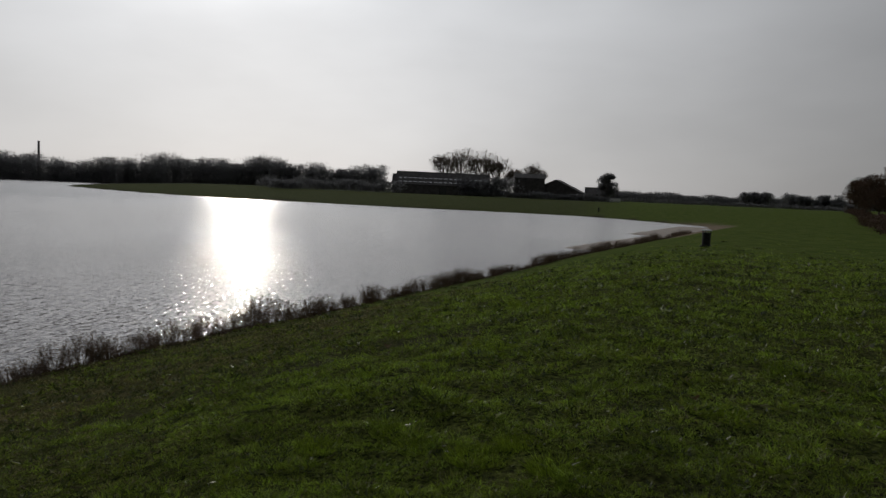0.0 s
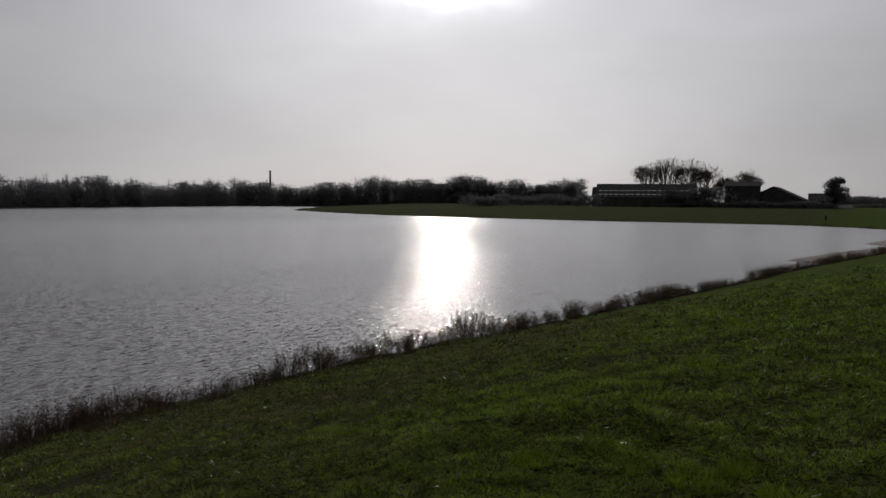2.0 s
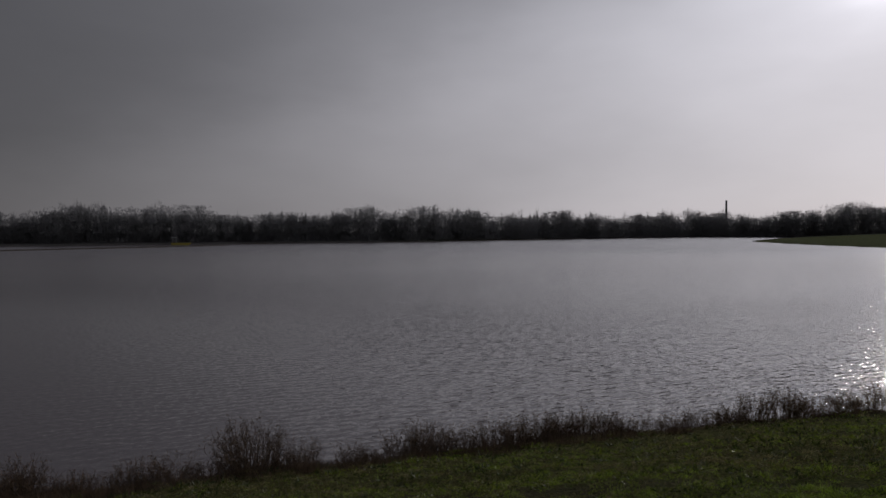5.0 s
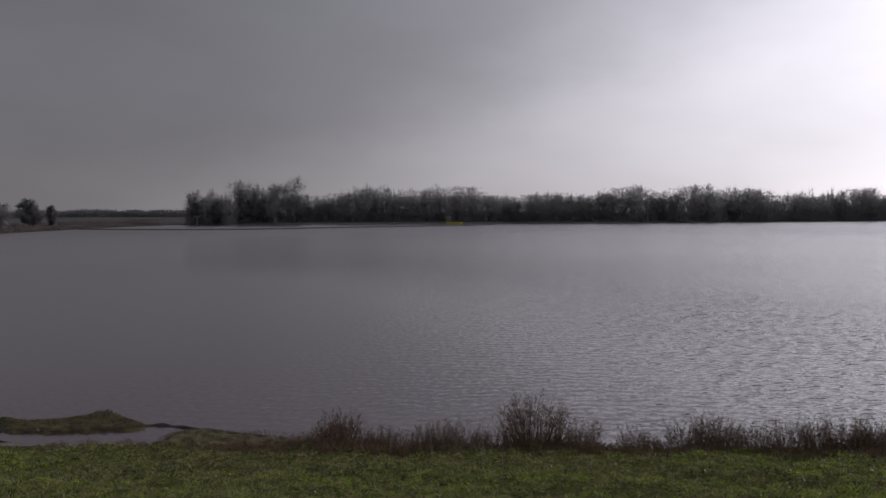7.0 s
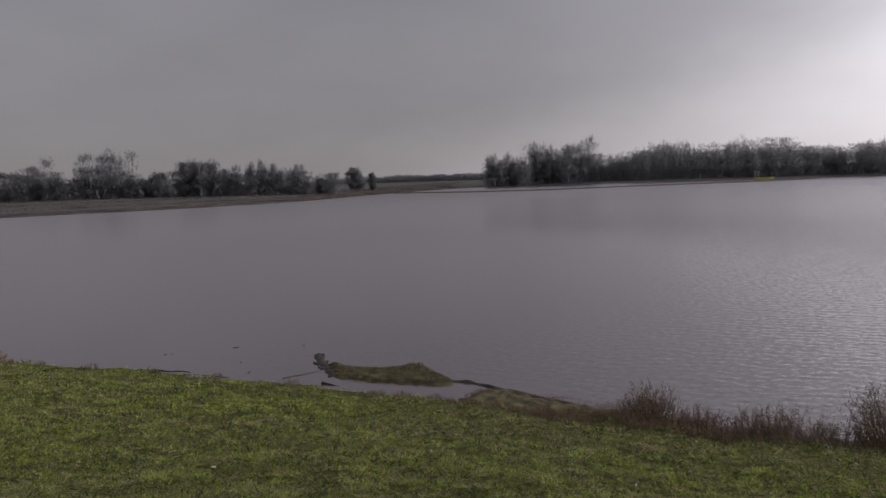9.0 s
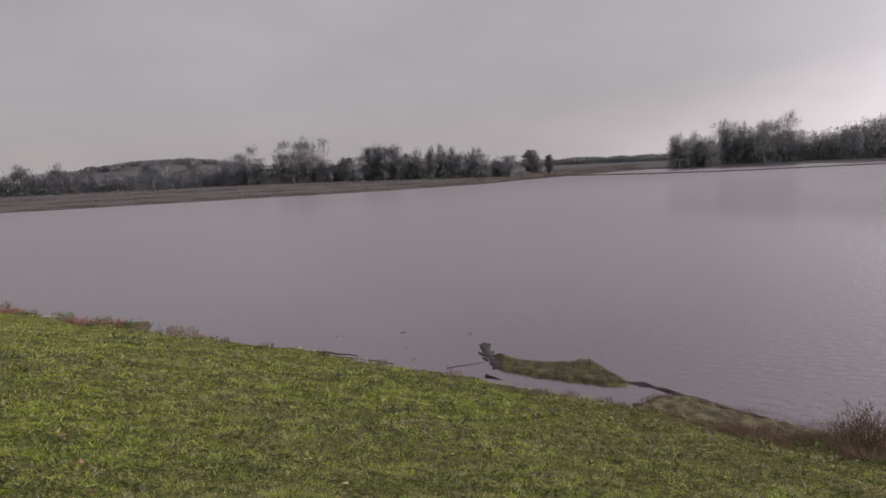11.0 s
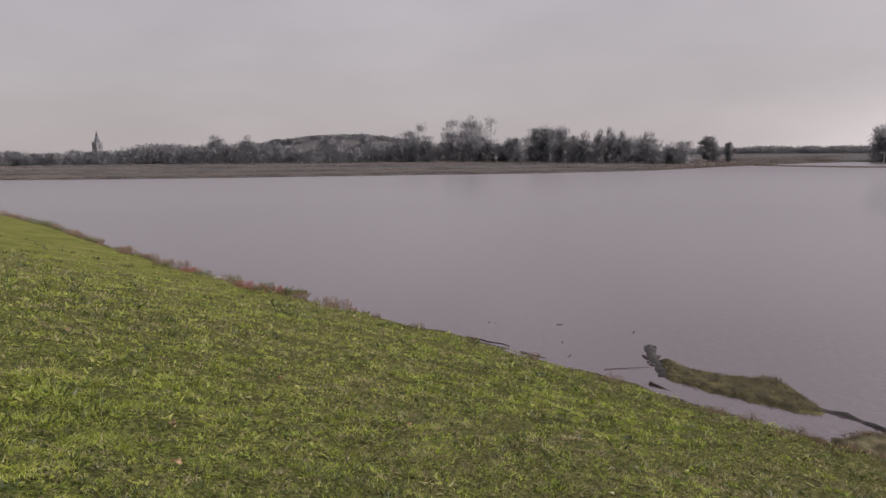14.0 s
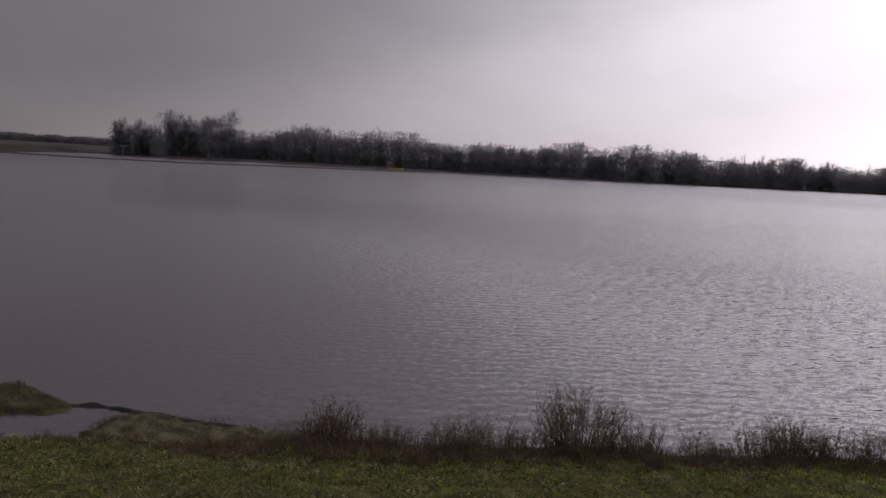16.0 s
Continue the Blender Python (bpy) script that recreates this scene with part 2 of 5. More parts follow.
def water_material():
    """Turbid fresh water; wind ripples tilt its facets, with crests across the wind and a calm round the islet."""
    m = bpy.data.materials.new("lake_water")
    m.use_nodes = True
    n, l = m.node_tree.nodes, m.node_tree.links
    p = n["Principled BSDF"]
    p.inputs["Base Color"].default_value = (0.12, 0.088, 0.097, 1)
    p.inputs["IOR"].default_value, p.inputs["Specular IOR Level"].default_value = 1.65, 1.0
    co = n.new("ShaderNodeTexCoord")

    def waves(stretch, turn, scale, detail, out):
        mp = n.new("ShaderNodeMapping")
        mp.inputs["Rotation"].default_value[2] = radians(turn)
        mp.inputs["Scale"].default_value = (1.0, stretch, 1)
        l.new(co.outputs["Object"], mp.inputs["Vector"])
        t = n.new("ShaderNodeTexNoise")
        t.inputs["Scale"].default_value, t.inputs["Detail"].default_value = scale, detail
        l.new(mp.outputs[0], t.inputs["Vector"])
        return t.outputs[out]

    def vec(kind, a, b):
        x = n.new("ShaderNodeVectorMath")
        x.operation = kind
        for k, v in enumerate((a, b)):
            if isinstance(v, tuple):
                x.inputs[k].default_value = v
            elif v is not None:
                l.new(v, x.inputs[k])
        return x.outputs[0]

    def scaled(v, by):
        x = n.new("ShaderNodeVectorMath")
        x.operation = "SCALE"
        l.new(v, x.inputs[0])
        l.new(by, x.inputs["Scale"])
        return x.outputs[0]

    def length_from(x, y):
        d = n.new("ShaderNodeVectorMath")
        d.operation = "LENGTH"
        l.new(vec("SUBTRACT", co.outputs["Object"], (x, y, 0.0)), d.inputs[0])
        return d.outputs["Value"]

    def over(v, a, b, low, high):
        r = n.new("ShaderNodeMapRange")
        r.interpolation_type = "SMOOTHSTEP"
        l.new(v, r.inputs["Value"])
        for key, x in (("From Min", a), ("From Max", b), ("To Min", low), ("To Max", high)):
            r.inputs[key].default_value = x
        return r.outputs[0]

    def times(a, b):
        x = n.new("ShaderNodeMath")
        x.operation = "MULTIPLY"
        l.new(a, x.inputs[0])
        l.new(b, x.inputs[1])
        return x.outputs[0]

    def tilt(field, along, across):
        return vec("MULTIPLY", vec("SUBTRACT", field, (0.5, 0.5, 0.5)), (along, across, 0.0))

    # distance from the camera's spot; ripples fade with it to suit that view
    eye_reach = length_from(-4.0, 0.0)
    crests = tilt(waves(0.16, 10, 5.6, 1.0, "Color"), RIPPLE[0], RIPPLE[0] * 0.6)      # wavelets, crests across the wind

    def train(turn, scale, amount):
        """One train of wavelets, its crests bent and broken."""
        mp, wv = n.new("ShaderNodeMapping"), n.new("ShaderNodeTexWave")
        mp.inputs["Rotation"].default_value[2] = radians(turn)
        l.new(co.outputs["Object"], mp.inputs["Vector"])
        l.new(mp.outputs[0], wv.inputs["Vector"])
        wv.wave_type, wv.bands_direction, wv.wave_profile = "BANDS", "X", "SIN"
        for key, v in (("Scale", scale), ("Distortion", 5.0), ("Detail", 2.0), ("Detail Scale", 0.9), ("Detail Roughness", 0.55)):
            wv.inputs[key].default_value = v
        return vec("MULTIPLY", vec("SUBTRACT", wv.outputs["Color"], (0.5, 0.5, 0.5)), (amount, amount * math.tan(radians(-turn)), 0.0))

    crests = vec("ADD", crests, vec("ADD", train(9, 0.66, RIPPLE[3]), train(-14, 0.9, RIPPLE[3] * 0.8)))
    cross = tilt(waves(0.4, -22, 12.0, 2.0, "Color"), RIPPLE[1], RIPPLE[1] * 0.8)     # finer ripples athwart them
    micro = tilt(waves(0.7, 5, 30.0, 1.0, "Color"), RIPPLE[2], RIPPLE[2])
    gust = over(waves(0.5, 30, 0.03, 3.0, "Fac"), 0.4, 0.6, 0.85, 1.0)
    lee = over(length_from(-34.0, -24.0), 15.0, 44.0, 0.1, 1.0)                       # calmer water round the islet
    split = n.new("ShaderNodeSeparateXYZ")
    l.new(co.outputs["Object"], split.inputs[0])
    wind = times(times(gust, lee), over(split.outputs["Y"], -50.0, -4.0, 0.3, 1.0))    # the wind fades towards the far south shore
    big = scaled(crests, times(times(times(wind, wind), over(eye_reach, 16.0, 70.0, 1.0, 0.18)), over(split.outputs["Y"], 14.0, 45.0, 1.0, 0.4)))
    fine = scaled(vec("ADD", cross, micro), times(wind, over(eye_reach, 25.0, 120.0, 1.0, 0.75)))
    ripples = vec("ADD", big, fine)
    l.new(over(eye_reach, 18.0, 140.0, 0.07, 0.17), p.inputs["Roughness"])                 # ripples blur into gloss away from the camera's spot
    more = n.new("ShaderNodeMath")                                                    # far facets tilted to the camera's spot to mirror higher sky, fitting its view
    l.new(over(eye_reach, 18.0, 70.0, 0.0, 0.045), more.inputs[0])
    l.new(over(eye_reach, 110.0, 220.0, 0.0, 0.08), more.inputs[1])
    eye_side = vec("NORMALIZE", vec("MULTIPLY", vec("SUBTRACT", co.outputs["Object"], (-4.0, 0.0, 0.0)), (-1.0, -1.0, 0.0)), None)
    facets = vec("ADD", ripples, scaled(eye_side, more.outputs[0]))
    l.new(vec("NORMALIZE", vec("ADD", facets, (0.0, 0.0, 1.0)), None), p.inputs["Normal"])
    return m


RIPPLE = (0.55, 0.85, 0.5, 0.25)
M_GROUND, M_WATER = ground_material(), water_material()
M_GRASS = material("grass_blades", (0.225, 0.235, 0.05), (0.48, 0.465, 0.115), scale=2.6, rough=0.36, island=0.6, spec=0.65, mid=(0.36, 0.365, 0.084), trans=0.5, tint=(0.68, 1.12, 0.36))
M_STEM = material("dry_stems", (0.11, 0.078, 0.055), (0.27, 0.19, 0.125), scale=4.0, rough=0.85, island=0.35, spec=0.2)
M_SEED = material("dry_seed_heads", (0.13, 0.092, 0.066), (0.31, 0.22, 0.15), scale=6.0, rough=0.9, island=0.4, spec=0.15)
M_REDLEAF = material("red_autumn_leaves", (0.2, 0.072, 0.05), (0.4, 0.16, 0.11), scale=5.0, rough=0.8, island=0.35)
M_GREENLEAF = material("green_bank_leaves", (0.05, 0.08, 0.02), (0.13, 0.16, 0.04), scale=5.0, rough=0.8, island=0.35)
M_BARK = material("grey_bark", (0.09, 0.075, 0.06), (0.2, 0.17, 0.14), scale=2.5, rough=0.95, bump=0.03, spec=0.15)
# bare twig colour lifted pale and faintly blue to stand in for distance haze
M_TWIG = material("hazed_bare_twigs", (0.46, 0.455, 0.46), (0.54, 0.535, 0.54), scale=0.05, rough=0.95, island=0.12, spec=0.03, trans=0.5, tint=(0.96, 0.98, 1.03), massed=3.0, air=0.34)
M_FINETWIG = material("fine_brown_twigs", (0.2, 0.165, 0.14), (0.32, 0.27, 0.23), scale=0.3, rough=0.9, island=0.2, spec=0.05, trans=0.5)
# scrub colour lifted the same way, haze put into the tone
M_BRUSH = material("hazed_scrub_twigs", (0.42, 0.415, 0.42), (0.5, 0.495, 0.5), scale=0.05, rough=0.95, island=0.12, spec=0.03, trans=0.5, tint=(0.96, 0.98, 1.03), massed=3.0, air=0.34)
M_AUTUMN = material("late_autumn_leaves", (0.11, 0.075, 0.06), (0.22, 0.145, 0.11), scale=0.4, rough=0.9, island=0.35, spec=0.15)
M_STONE = material("wet_rubble", (0.018, 0.016, 0.015), (0.08, 0.07, 0.062), scale=5.0, rough=0.6, bump=0.02)
M_PALE = material("pale_stone", (0.3, 0.285, 0.265), (0.5, 0.48, 0.45), scale=6.0, rough=0.8, bump=0.01)
M_MUD = material("wet_mud", (0.04, 0.032, 0.025), (0.12, 0.095, 0.07), scale=4.0, rough=0.75, bump=0.03)
M_LOG = material("waterlogged_wood", (0.018, 0.014, 0.012), (0.06, 0.045, 0.035), scale=8.0, rough=0.6, bump=0.01)
M_BLACK = material("black_plastic", (0.012, 0.012, 0.013), (0.025, 0.025, 0.026), scale=6.0, rough=0.5)
M_STEEL = material("galvanised_steel", (0.4, 0.41, 0.42), (0.6, 0.61, 0.62), scale=9.0, rough=0.4, metal=0.7)
# cladding and roof sheet tones raised a little to stand in for haze
M_CLAD = material("dark_timber_cladding", (0.075, 0.07, 0.068), (0.14, 0.13, 0.125), scale=0.8, rough=0.9, bump=0.02)
M_ROOF = material("dark_roof_sheet", (0.08, 0.075, 0.075), (0.15, 0.14, 0.137), scale=0.7, rough=0.8, bump=0.02)
# roof lights given a mirror-like metal face so they shine with reflected sky
M_SKYLIGHT = material("mirrored_roof_light", (0.75, 0.76, 0.77), (0.85, 0.86, 0.87), scale=2.0, rough=0.12, metal=0.9)
M_WHITE = material("white_paint", (0.7, 0.7, 0.69), (0.82, 0.82, 0.8), scale=2.0, rough=0.5)
M_YELLOW = material("yellow_hull_paint", (0.5, 0.42, 0.08), (0.65, 0.56, 0.14), scale=2.0, rough=0.5)
M_GLASS = material("dark_window_glass", (0.02, 0.022, 0.025), (0.04, 0.043, 0.046), scale=2.0, rough=0.08, spec=0.6)
M_CONCRETE = material("chimney_concrete", (0.2, 0.19, 0.18), (0.34, 0.33, 0.31), scale=0.3, rough=0.9, bump=0.02)
M_GREYSTONE = material("grey_tower_stone", (0.13, 0.13, 0.13), (0.22, 0.215, 0.21), scale=0.5, rough=0.9, bump=0.02)
M_SLATE = material("slate_roofing", (0.07, 0.075, 0.085), (0.14, 0.145, 0.155), scale=0.6, rough=0.7)
M_RUBBER = material("tyre_rubber", (0.012, 0.012, 0.012), (0.03, 0.03, 0.03), scale=8.0, rough=0.85)
M_DEADLEAF = material("fallen_leaf", (0.32, 0.19, 0.1), (0.6, 0.44, 0.29), scale=20.0, rough=0.8, objrand=0.35)

# ---- plan of the lake ----
SHORE = [(-12, -174), (-15.4, -102), (-17, -64), (-16.2, -42), (-16, -30), (-16.5, -20), (-16.7, -14), (-16.4, -8), (-16.1, -2),
         (-15.5, 5), (-14.9, 11), (-13.8, 18), (-12.3, 24.5), (-10.2, 34), (-7.8, 45), (-5, 60), (-0.8, 78), (7, 111), (15, 152),
         (12, 164), (-9, 187), (-33, 192), (-62, 188), (-105, 195), (-146, 203), (-200, 232), (-247, 266), (-252, 274),
         (-300, 340), (-360, 430), (-425, 440), (-385, 300), (-340, 170), (-312, 95), (-302, 20), (-300, -60), (-281, -97),
         (-206, -101), (-160, -98), (-127, -109), (-107, -123), (-77, -142), (-52, -160), (-24, -186)]


def smooth_ring(points, k=6, wobble=0.0):
    """A closed Catmull-Rom ring through the plan's corners, roughened a little."""
    p = np.array(points, float)
    n, out = len(p), []
    for i in range(n):
        a, b, c, d = p[i - 1], p[i], p[(i + 1) % n], p[(i + 2) % n]
        for t in np.arange(k) / k:
            out.append(0.5 * (2 * b + (c - a) * t + (2 * a - 5 * b + 4 * c - d) * t * t + (3 * b - a - 3 * c + d) * t ** 3))
    return np.array(out)


RING = smooth_ring(SHORE)


def ring_distance(xy, ring):
    """Signed distance to a closed ring: positive outside."""
    xy = np.asarray(xy, float)
    best = np.full(len(xy), 1e18)
    inside = np.zeros(len(xy), bool)
    for a, b in zip(ring, np.roll(ring, -1, axis=0)):
        d = b - a
        t = np.clip(((xy - a) @ d) / max(d @ d, 1e-9), 0, 1)
        best = np.minimum(best, ((xy - a - t[:, None] * d) ** 2).sum(1))
        cross = (a[1] > xy[:, 1]) != (b[1] > xy[:, 1])
        inside ^= cross & (xy[:, 0] < a[0] + (xy[:, 1] - a[1]) * d[0] / (d[1] if abs(d[1]) > 1e-9 else 1e-9))
    return np.where(inside, -1, 1) * np.sqrt(best)


def wave(x, y, s, seed=0.0):
    """Cheap smooth undulation between -1 and 1."""
    return (np.sin(x * s + 1.7 * np.sin(y * s * 0.63 + seed)) + np.sin(y * s * 1.13 + 1.3 * np.sin(x * s * 0.71 + 2 * seed) + seed)) / 2


def sstep(a, b, v):
    t = np.clip((v - a) / (b - a), 0, 1)
    return t * t * (3 - 2 * t)


def softmin(a, b, k):
    return -k * np.log(np.exp(-a / k) + np.exp(-b / k))


def height(xy):
    """The ground's height: the grassed bank, the low far shores, the fields and a far hill."""
    xy = np.atleast_2d(np.asarray(xy, float))
    x, y = xy[:, 0], xy[:, 1]
    s = ring_distance(xy, RING) + 0.22 * wave(x, y, 1.3) + 0.1 * wave(x, y, 4.1, 2.0)
    bank = 0.14 * sstep(0, 0.4, s) + 0.19 * np.maximum(s - 0.2, 0) + 0.085 * np.maximum(s - 3, 0)
    bank = softmin(bank, 3.68 - 0.75 * sstep(10, 42, y), 0.28)
    field = softmin(0.25 * sstep(0, 1.5, s) + 0.055 * np.maximum(s - 1, 0), np.full(len(s), 3.3), 0.4)
    marsh = softmin(0.25 * sstep(0, 2, s) + 0.02 * np.maximum(s, 0), np.full(len(s), 1.6), 0.25)
    north = sstep(95, 165, y)
    near = sstep(-40, -20, x) * sstep(-260, -180, y)
    land = np.where(True, marsh * (1 - near) + bank * near, 0)
    land = land * (1 - north) + field * north * sstep(-520, -200, x) + marsh * north * (1 - sstep(-520, -200, x))
    bumps = (0.035 * wave(x, y, 2.3, 1.0) + 0.02 * wave(x, y, 6.1, 3.0)) * np.exp(-(x * x + y * y) / 5000)
    land = land + bumps * sstep(0, 1.5, s)
    hill = 17 * np.exp(-(((x + 395) / 90) ** 2 + ((y + 570) / 110) ** 2))
    return np.where(s > 0, land + hill, np.maximum(-1.2, 0.2 * s))


def ground_at(x, y):
    return float(height([(x, y)])[0])


# ---- building helpers ----
def put_mesh(name, verts, faces, mat, parent=None, label="", smooth=False):
    me = bpy.data.meshes.new(name)
    me.from_pydata(verts if isinstance(verts, list) else np.asarray(verts).tolist(), [], faces if isinstance(faces, list) else np.asarray(faces).tolist())
    me.materials.append(mat)
    if smooth:
        me.polygons.foreach_set("use_smooth", [True] * len(me.polygons))
    ob = new(name, me)
    if parent is not None:
        ob.parent = parent
    if label:
        ob["label"] = label
    return ob


def part(name, bm, mat, parent=None, label="", smooth=False):
    """Links a bmesh as one mesh object, under a thing or a part."""
    me = bpy.data.meshes.new(name)
    bm.normal_update()
    bm.to_mesh(me)
    bm.free()
    me.materials.append(mat)
    if smooth:
        me.polygons.foreach_set("use_smooth", [True] * len(me.polygons))
    ob = new(name, me)
    if parent is not None:
        ob.parent = parent
    if label:
        ob["label"] = label
    return ob


def box(bm, x0, y0, z0, x1, y1, z1, bevel=0.0):
    r = bmesh.ops.create_cube(bm, size=1.0)
    for v in r["verts"]:
        v.co = Vector(((x0 + x1) / 2 + v.co.x * (x1 - x0), (y0 + y1) / 2 + v.co.y * (y1 - y0), (z0 + z1) / 2 + v.co.z * (z1 - z0)))
    if bevel:
        es = list({e for v in r["verts"] for e in v.link_edges})
        bmesh.ops.bevel(bm, geom=es, offset=bevel, segments=2, affect="EDGES")


def lathe(bm, profile, sides=16, cx=0.0, cy=0.0):
    """A turned solid from rows of radius and height."""
    rings = []
    for r, z in profile:
        rings.append([bm.verts.new((cx + r * math.cos(2 * math.pi * k / sides), cy + r * math.sin(2 * math.pi * k / sides), z)) for k in range(sides)])
    for a, b in zip(rings, rings[1:]):
        for k in range(sides):
            bm.faces.new((a[k], a[(k + 1) % sides], b[(k + 1) % sides], b[k]))
    bm.faces.new(rings[0][::-1])
    bm.faces.new(rings[-1])


def gable(bm, x0, y0, x1, y1, eave, ridge, over=0.4, thick=0.25):
    """Two roof slabs over a rectangle, the ridge along x."""
    ym, top = (y0 + y1) / 2, ridge
    for side in (-1, 1):
        ye = y0 - over if side < 0 else y1 + over
        drop = (ridge - eave) / ((y1 - y0) / 2)
        ze = eave - over * drop
        vs = [bm.verts.new((x, y, z + t)) for t in (0, thick) for x, y, z in ((x0 - over, ye, ze), (x1 + over, ye, ze), (x1 + over, ym, top), (x0 - over, ym, top))]
        for f in ((0, 1, 2, 3), (7, 6, 5, 4), (0, 4, 5, 1), (1, 5, 6, 2), (2, 6, 7, 3), (3, 7, 4, 0)):
            bm.faces.new([vs[k] for k in f])


def thing(name, x, y, z=None, turn=0.0, label="", category="", group="", kind=""):
    e = new(name)
    e.matrix_basis = pose(x, y, ground_at(x, y) if z is None else z, 0, 0, turn)
    return tagged(e, label, category, group, kind)


def slivers(centres, dirs, length, width, rng):
    """Thin loose triangles, each from its foot along its own way: twigs, leaves or blades."""
    n = len(centres)
    side = np.cross(dirs, rng.normal(size=(n, 3)))
    side /= np.linalg.norm(side, axis=1, keepdims=True) + 1e-9
    v = np.empty((n, 3, 3))
    v[:, 0] = centres - side * width[:, None] / 2
    v[:, 1] = centres + side * width[:, None] / 2
    v[:, 2] = centres + dirs * length[:, None]
    return v.reshape(-1, 3)


def triangles(name, v, mat, parent=None, label=""):
    """A mesh of loose triangles from rows of corners."""
    me = bpy.data.meshes.new(name)
    n = len(v) // 3
    me.vertices.add(3 * n)
    me.vertices.foreach_set("co", np.ascontiguousarray(v, dtype=np.float32).ravel())
    me.loops.add(3 * n)
    me.loops.foreach_set("vertex_index", np.arange(3 * n, dtype=np.int32))
    me.polygons.add(n)
    me.polygons.foreach_set("loop_start", np.arange(0, 3 * n, 3, dtype=np.int32))
    me.update(calc_edges=True)
    me.materials.append(mat)
    ob = new(name, me)
    if parent is not None:
        ob.parent = parent
    if label:
        ob["label"] = label
    return ob


# ---- ground, one sheet to the horizon ----
def spaced(n, near, far):
    t = np.linspace(-1, 1, n)
    k = 7.2
    return np.sinh(k * t) / np.sinh(k) * far + near * 0


gx = spaced(331, 0, 3000.0) - 8.0
gy = spaced(331, 0, 3000.0) + 3.0
gX, gY = np.meshgrid(gx, gy, indexing="ij")
gxy = np.stack([gX.ravel(), gY.ravel()], -1)
gz = height(gxy)
NX, NY = len(gx), len(gy)
idx = np.arange(NX * NY).reshape(NX, NY)
quads = np.stack([idx[:-1, :-1], idx[1:, :-1], idx[1:, 1:], idx[:-1, 1:]], -1).reshape(-1, 4)
me = bpy.data.meshes.new("ground")
me.from_pydata(np.c_[gxy, gz].tolist(), [], quads.tolist())
me.polygons.foreach_set("use_smooth", [True] * len(me.polygons))
gs = ring_distance(gxy, RING)
x_, y_ = gxy[:, 0], gxy[:, 1]
near_ = sstep(-40, -20, x_) * sstep(-125, -104, y_)
north_ = sstep(95, 165, y_) * sstep(-400, -230, x_)
cover = np.zeros((len(gxy), 4))
cover[:, 0] = np.clip(1 - np.maximum(near_, north_), 0, 1)
track = np.array([(-9.0, 3.0), (-7.5, 4.3), (-6.2, 5.8), (-5.1, 6.8), (-3.4, 8.0), (-2.2, 9.4)])
path_ = np.zeros(len(gxy))
for a_, b_ in zip(track, track[1:]):
    t_ = np.clip(((gxy - a_) @ (b_ - a_)) / ((b_ - a_) @ (b_ - a_)), 0, 1)
    path_ = np.maximum(path_, np.exp(-(np.linalg.norm(gxy - a_ - t_[:, None] * (b_ - a_), axis=1) / 0.38) ** 2))
for ex, ey, er in ((1.2, 4.3, 0.3), (1.0, 3.9, 0.22), (0.6, 3.9, 0.2), (0.3, 5.6, 0.35), (-1.9, 6.9, 0.3), (2.1, 7.4, 0.25)):   # bare worn spots
    path_ = np.maximum(path_, 0.9 * np.exp(-((x_ - ex) ** 2 + (y_ - ey) ** 2) / er ** 2))
path_ *= 0.75 + 0.25 * wave(x_, y_, 3.0)
fringe_ = 0.55 + 1.3 * sstep(-3, 6, y_)
cover[:, 1] = np.clip(np.maximum(sstep(fringe_, 0.1, gs + 0.3 * wave(x_, y_, 2.1)), 0.8 * path_), 0, 1)
cover[:, 1] = np.maximum(cover[:, 1], 0.5 * sstep(135, 165, y_) * sstep(5, -20, x_))   # the spit is darker and browner, with mud mixed in by half
cover[:, 2] = sstep(7, 3, gs) * sstep(88, 105, y_) * sstep(175, 158, y_) * sstep(-20, 0, x_)
cover[:, 3] = sstep(14, 38, np.hypot(x_ + 2, y_ + 1))
ca = me.color_attributes.new("cover", "FLOAT_COLOR", "POINT")
ca.data.foreach_set("color", cover.astype(np.float32).ravel())
me.materials.append(M_GROUND)
ground = tagged(new("ground", me), "short green grass bank sloping to a lake, fields beyond", "ground", kind="structure")

bm = bmesh.new()
wv = [bm.verts.new((x, y, 0.0)) for x, y in ((-700, -420), (120, -420), (120, 620), (-700, 620))]
bm.faces.new(wv)
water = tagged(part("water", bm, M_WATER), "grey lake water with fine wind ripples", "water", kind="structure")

# ---- trees ----
def tube(verts, faces, a, b, ra, rb, sides=5):
    a, b = Vector(a), Vector(b)
    d = (b - a).normalized()
    u = d.orthogonal().normalized()
    w = d.cross(u)
    base = len(verts)
    for c, r in ((a, ra), (b, rb)):
        for k in range(sides):
            t = 2 * math.pi * k / sides
            verts.append(tuple(c + r * (math.cos(t) * u + math.sin(t) * w)))
    for k in range(sides):
        faces.append((base + k, base + (k + 1) % sides, base + sides + (k + 1) % sides, base + sides + k))


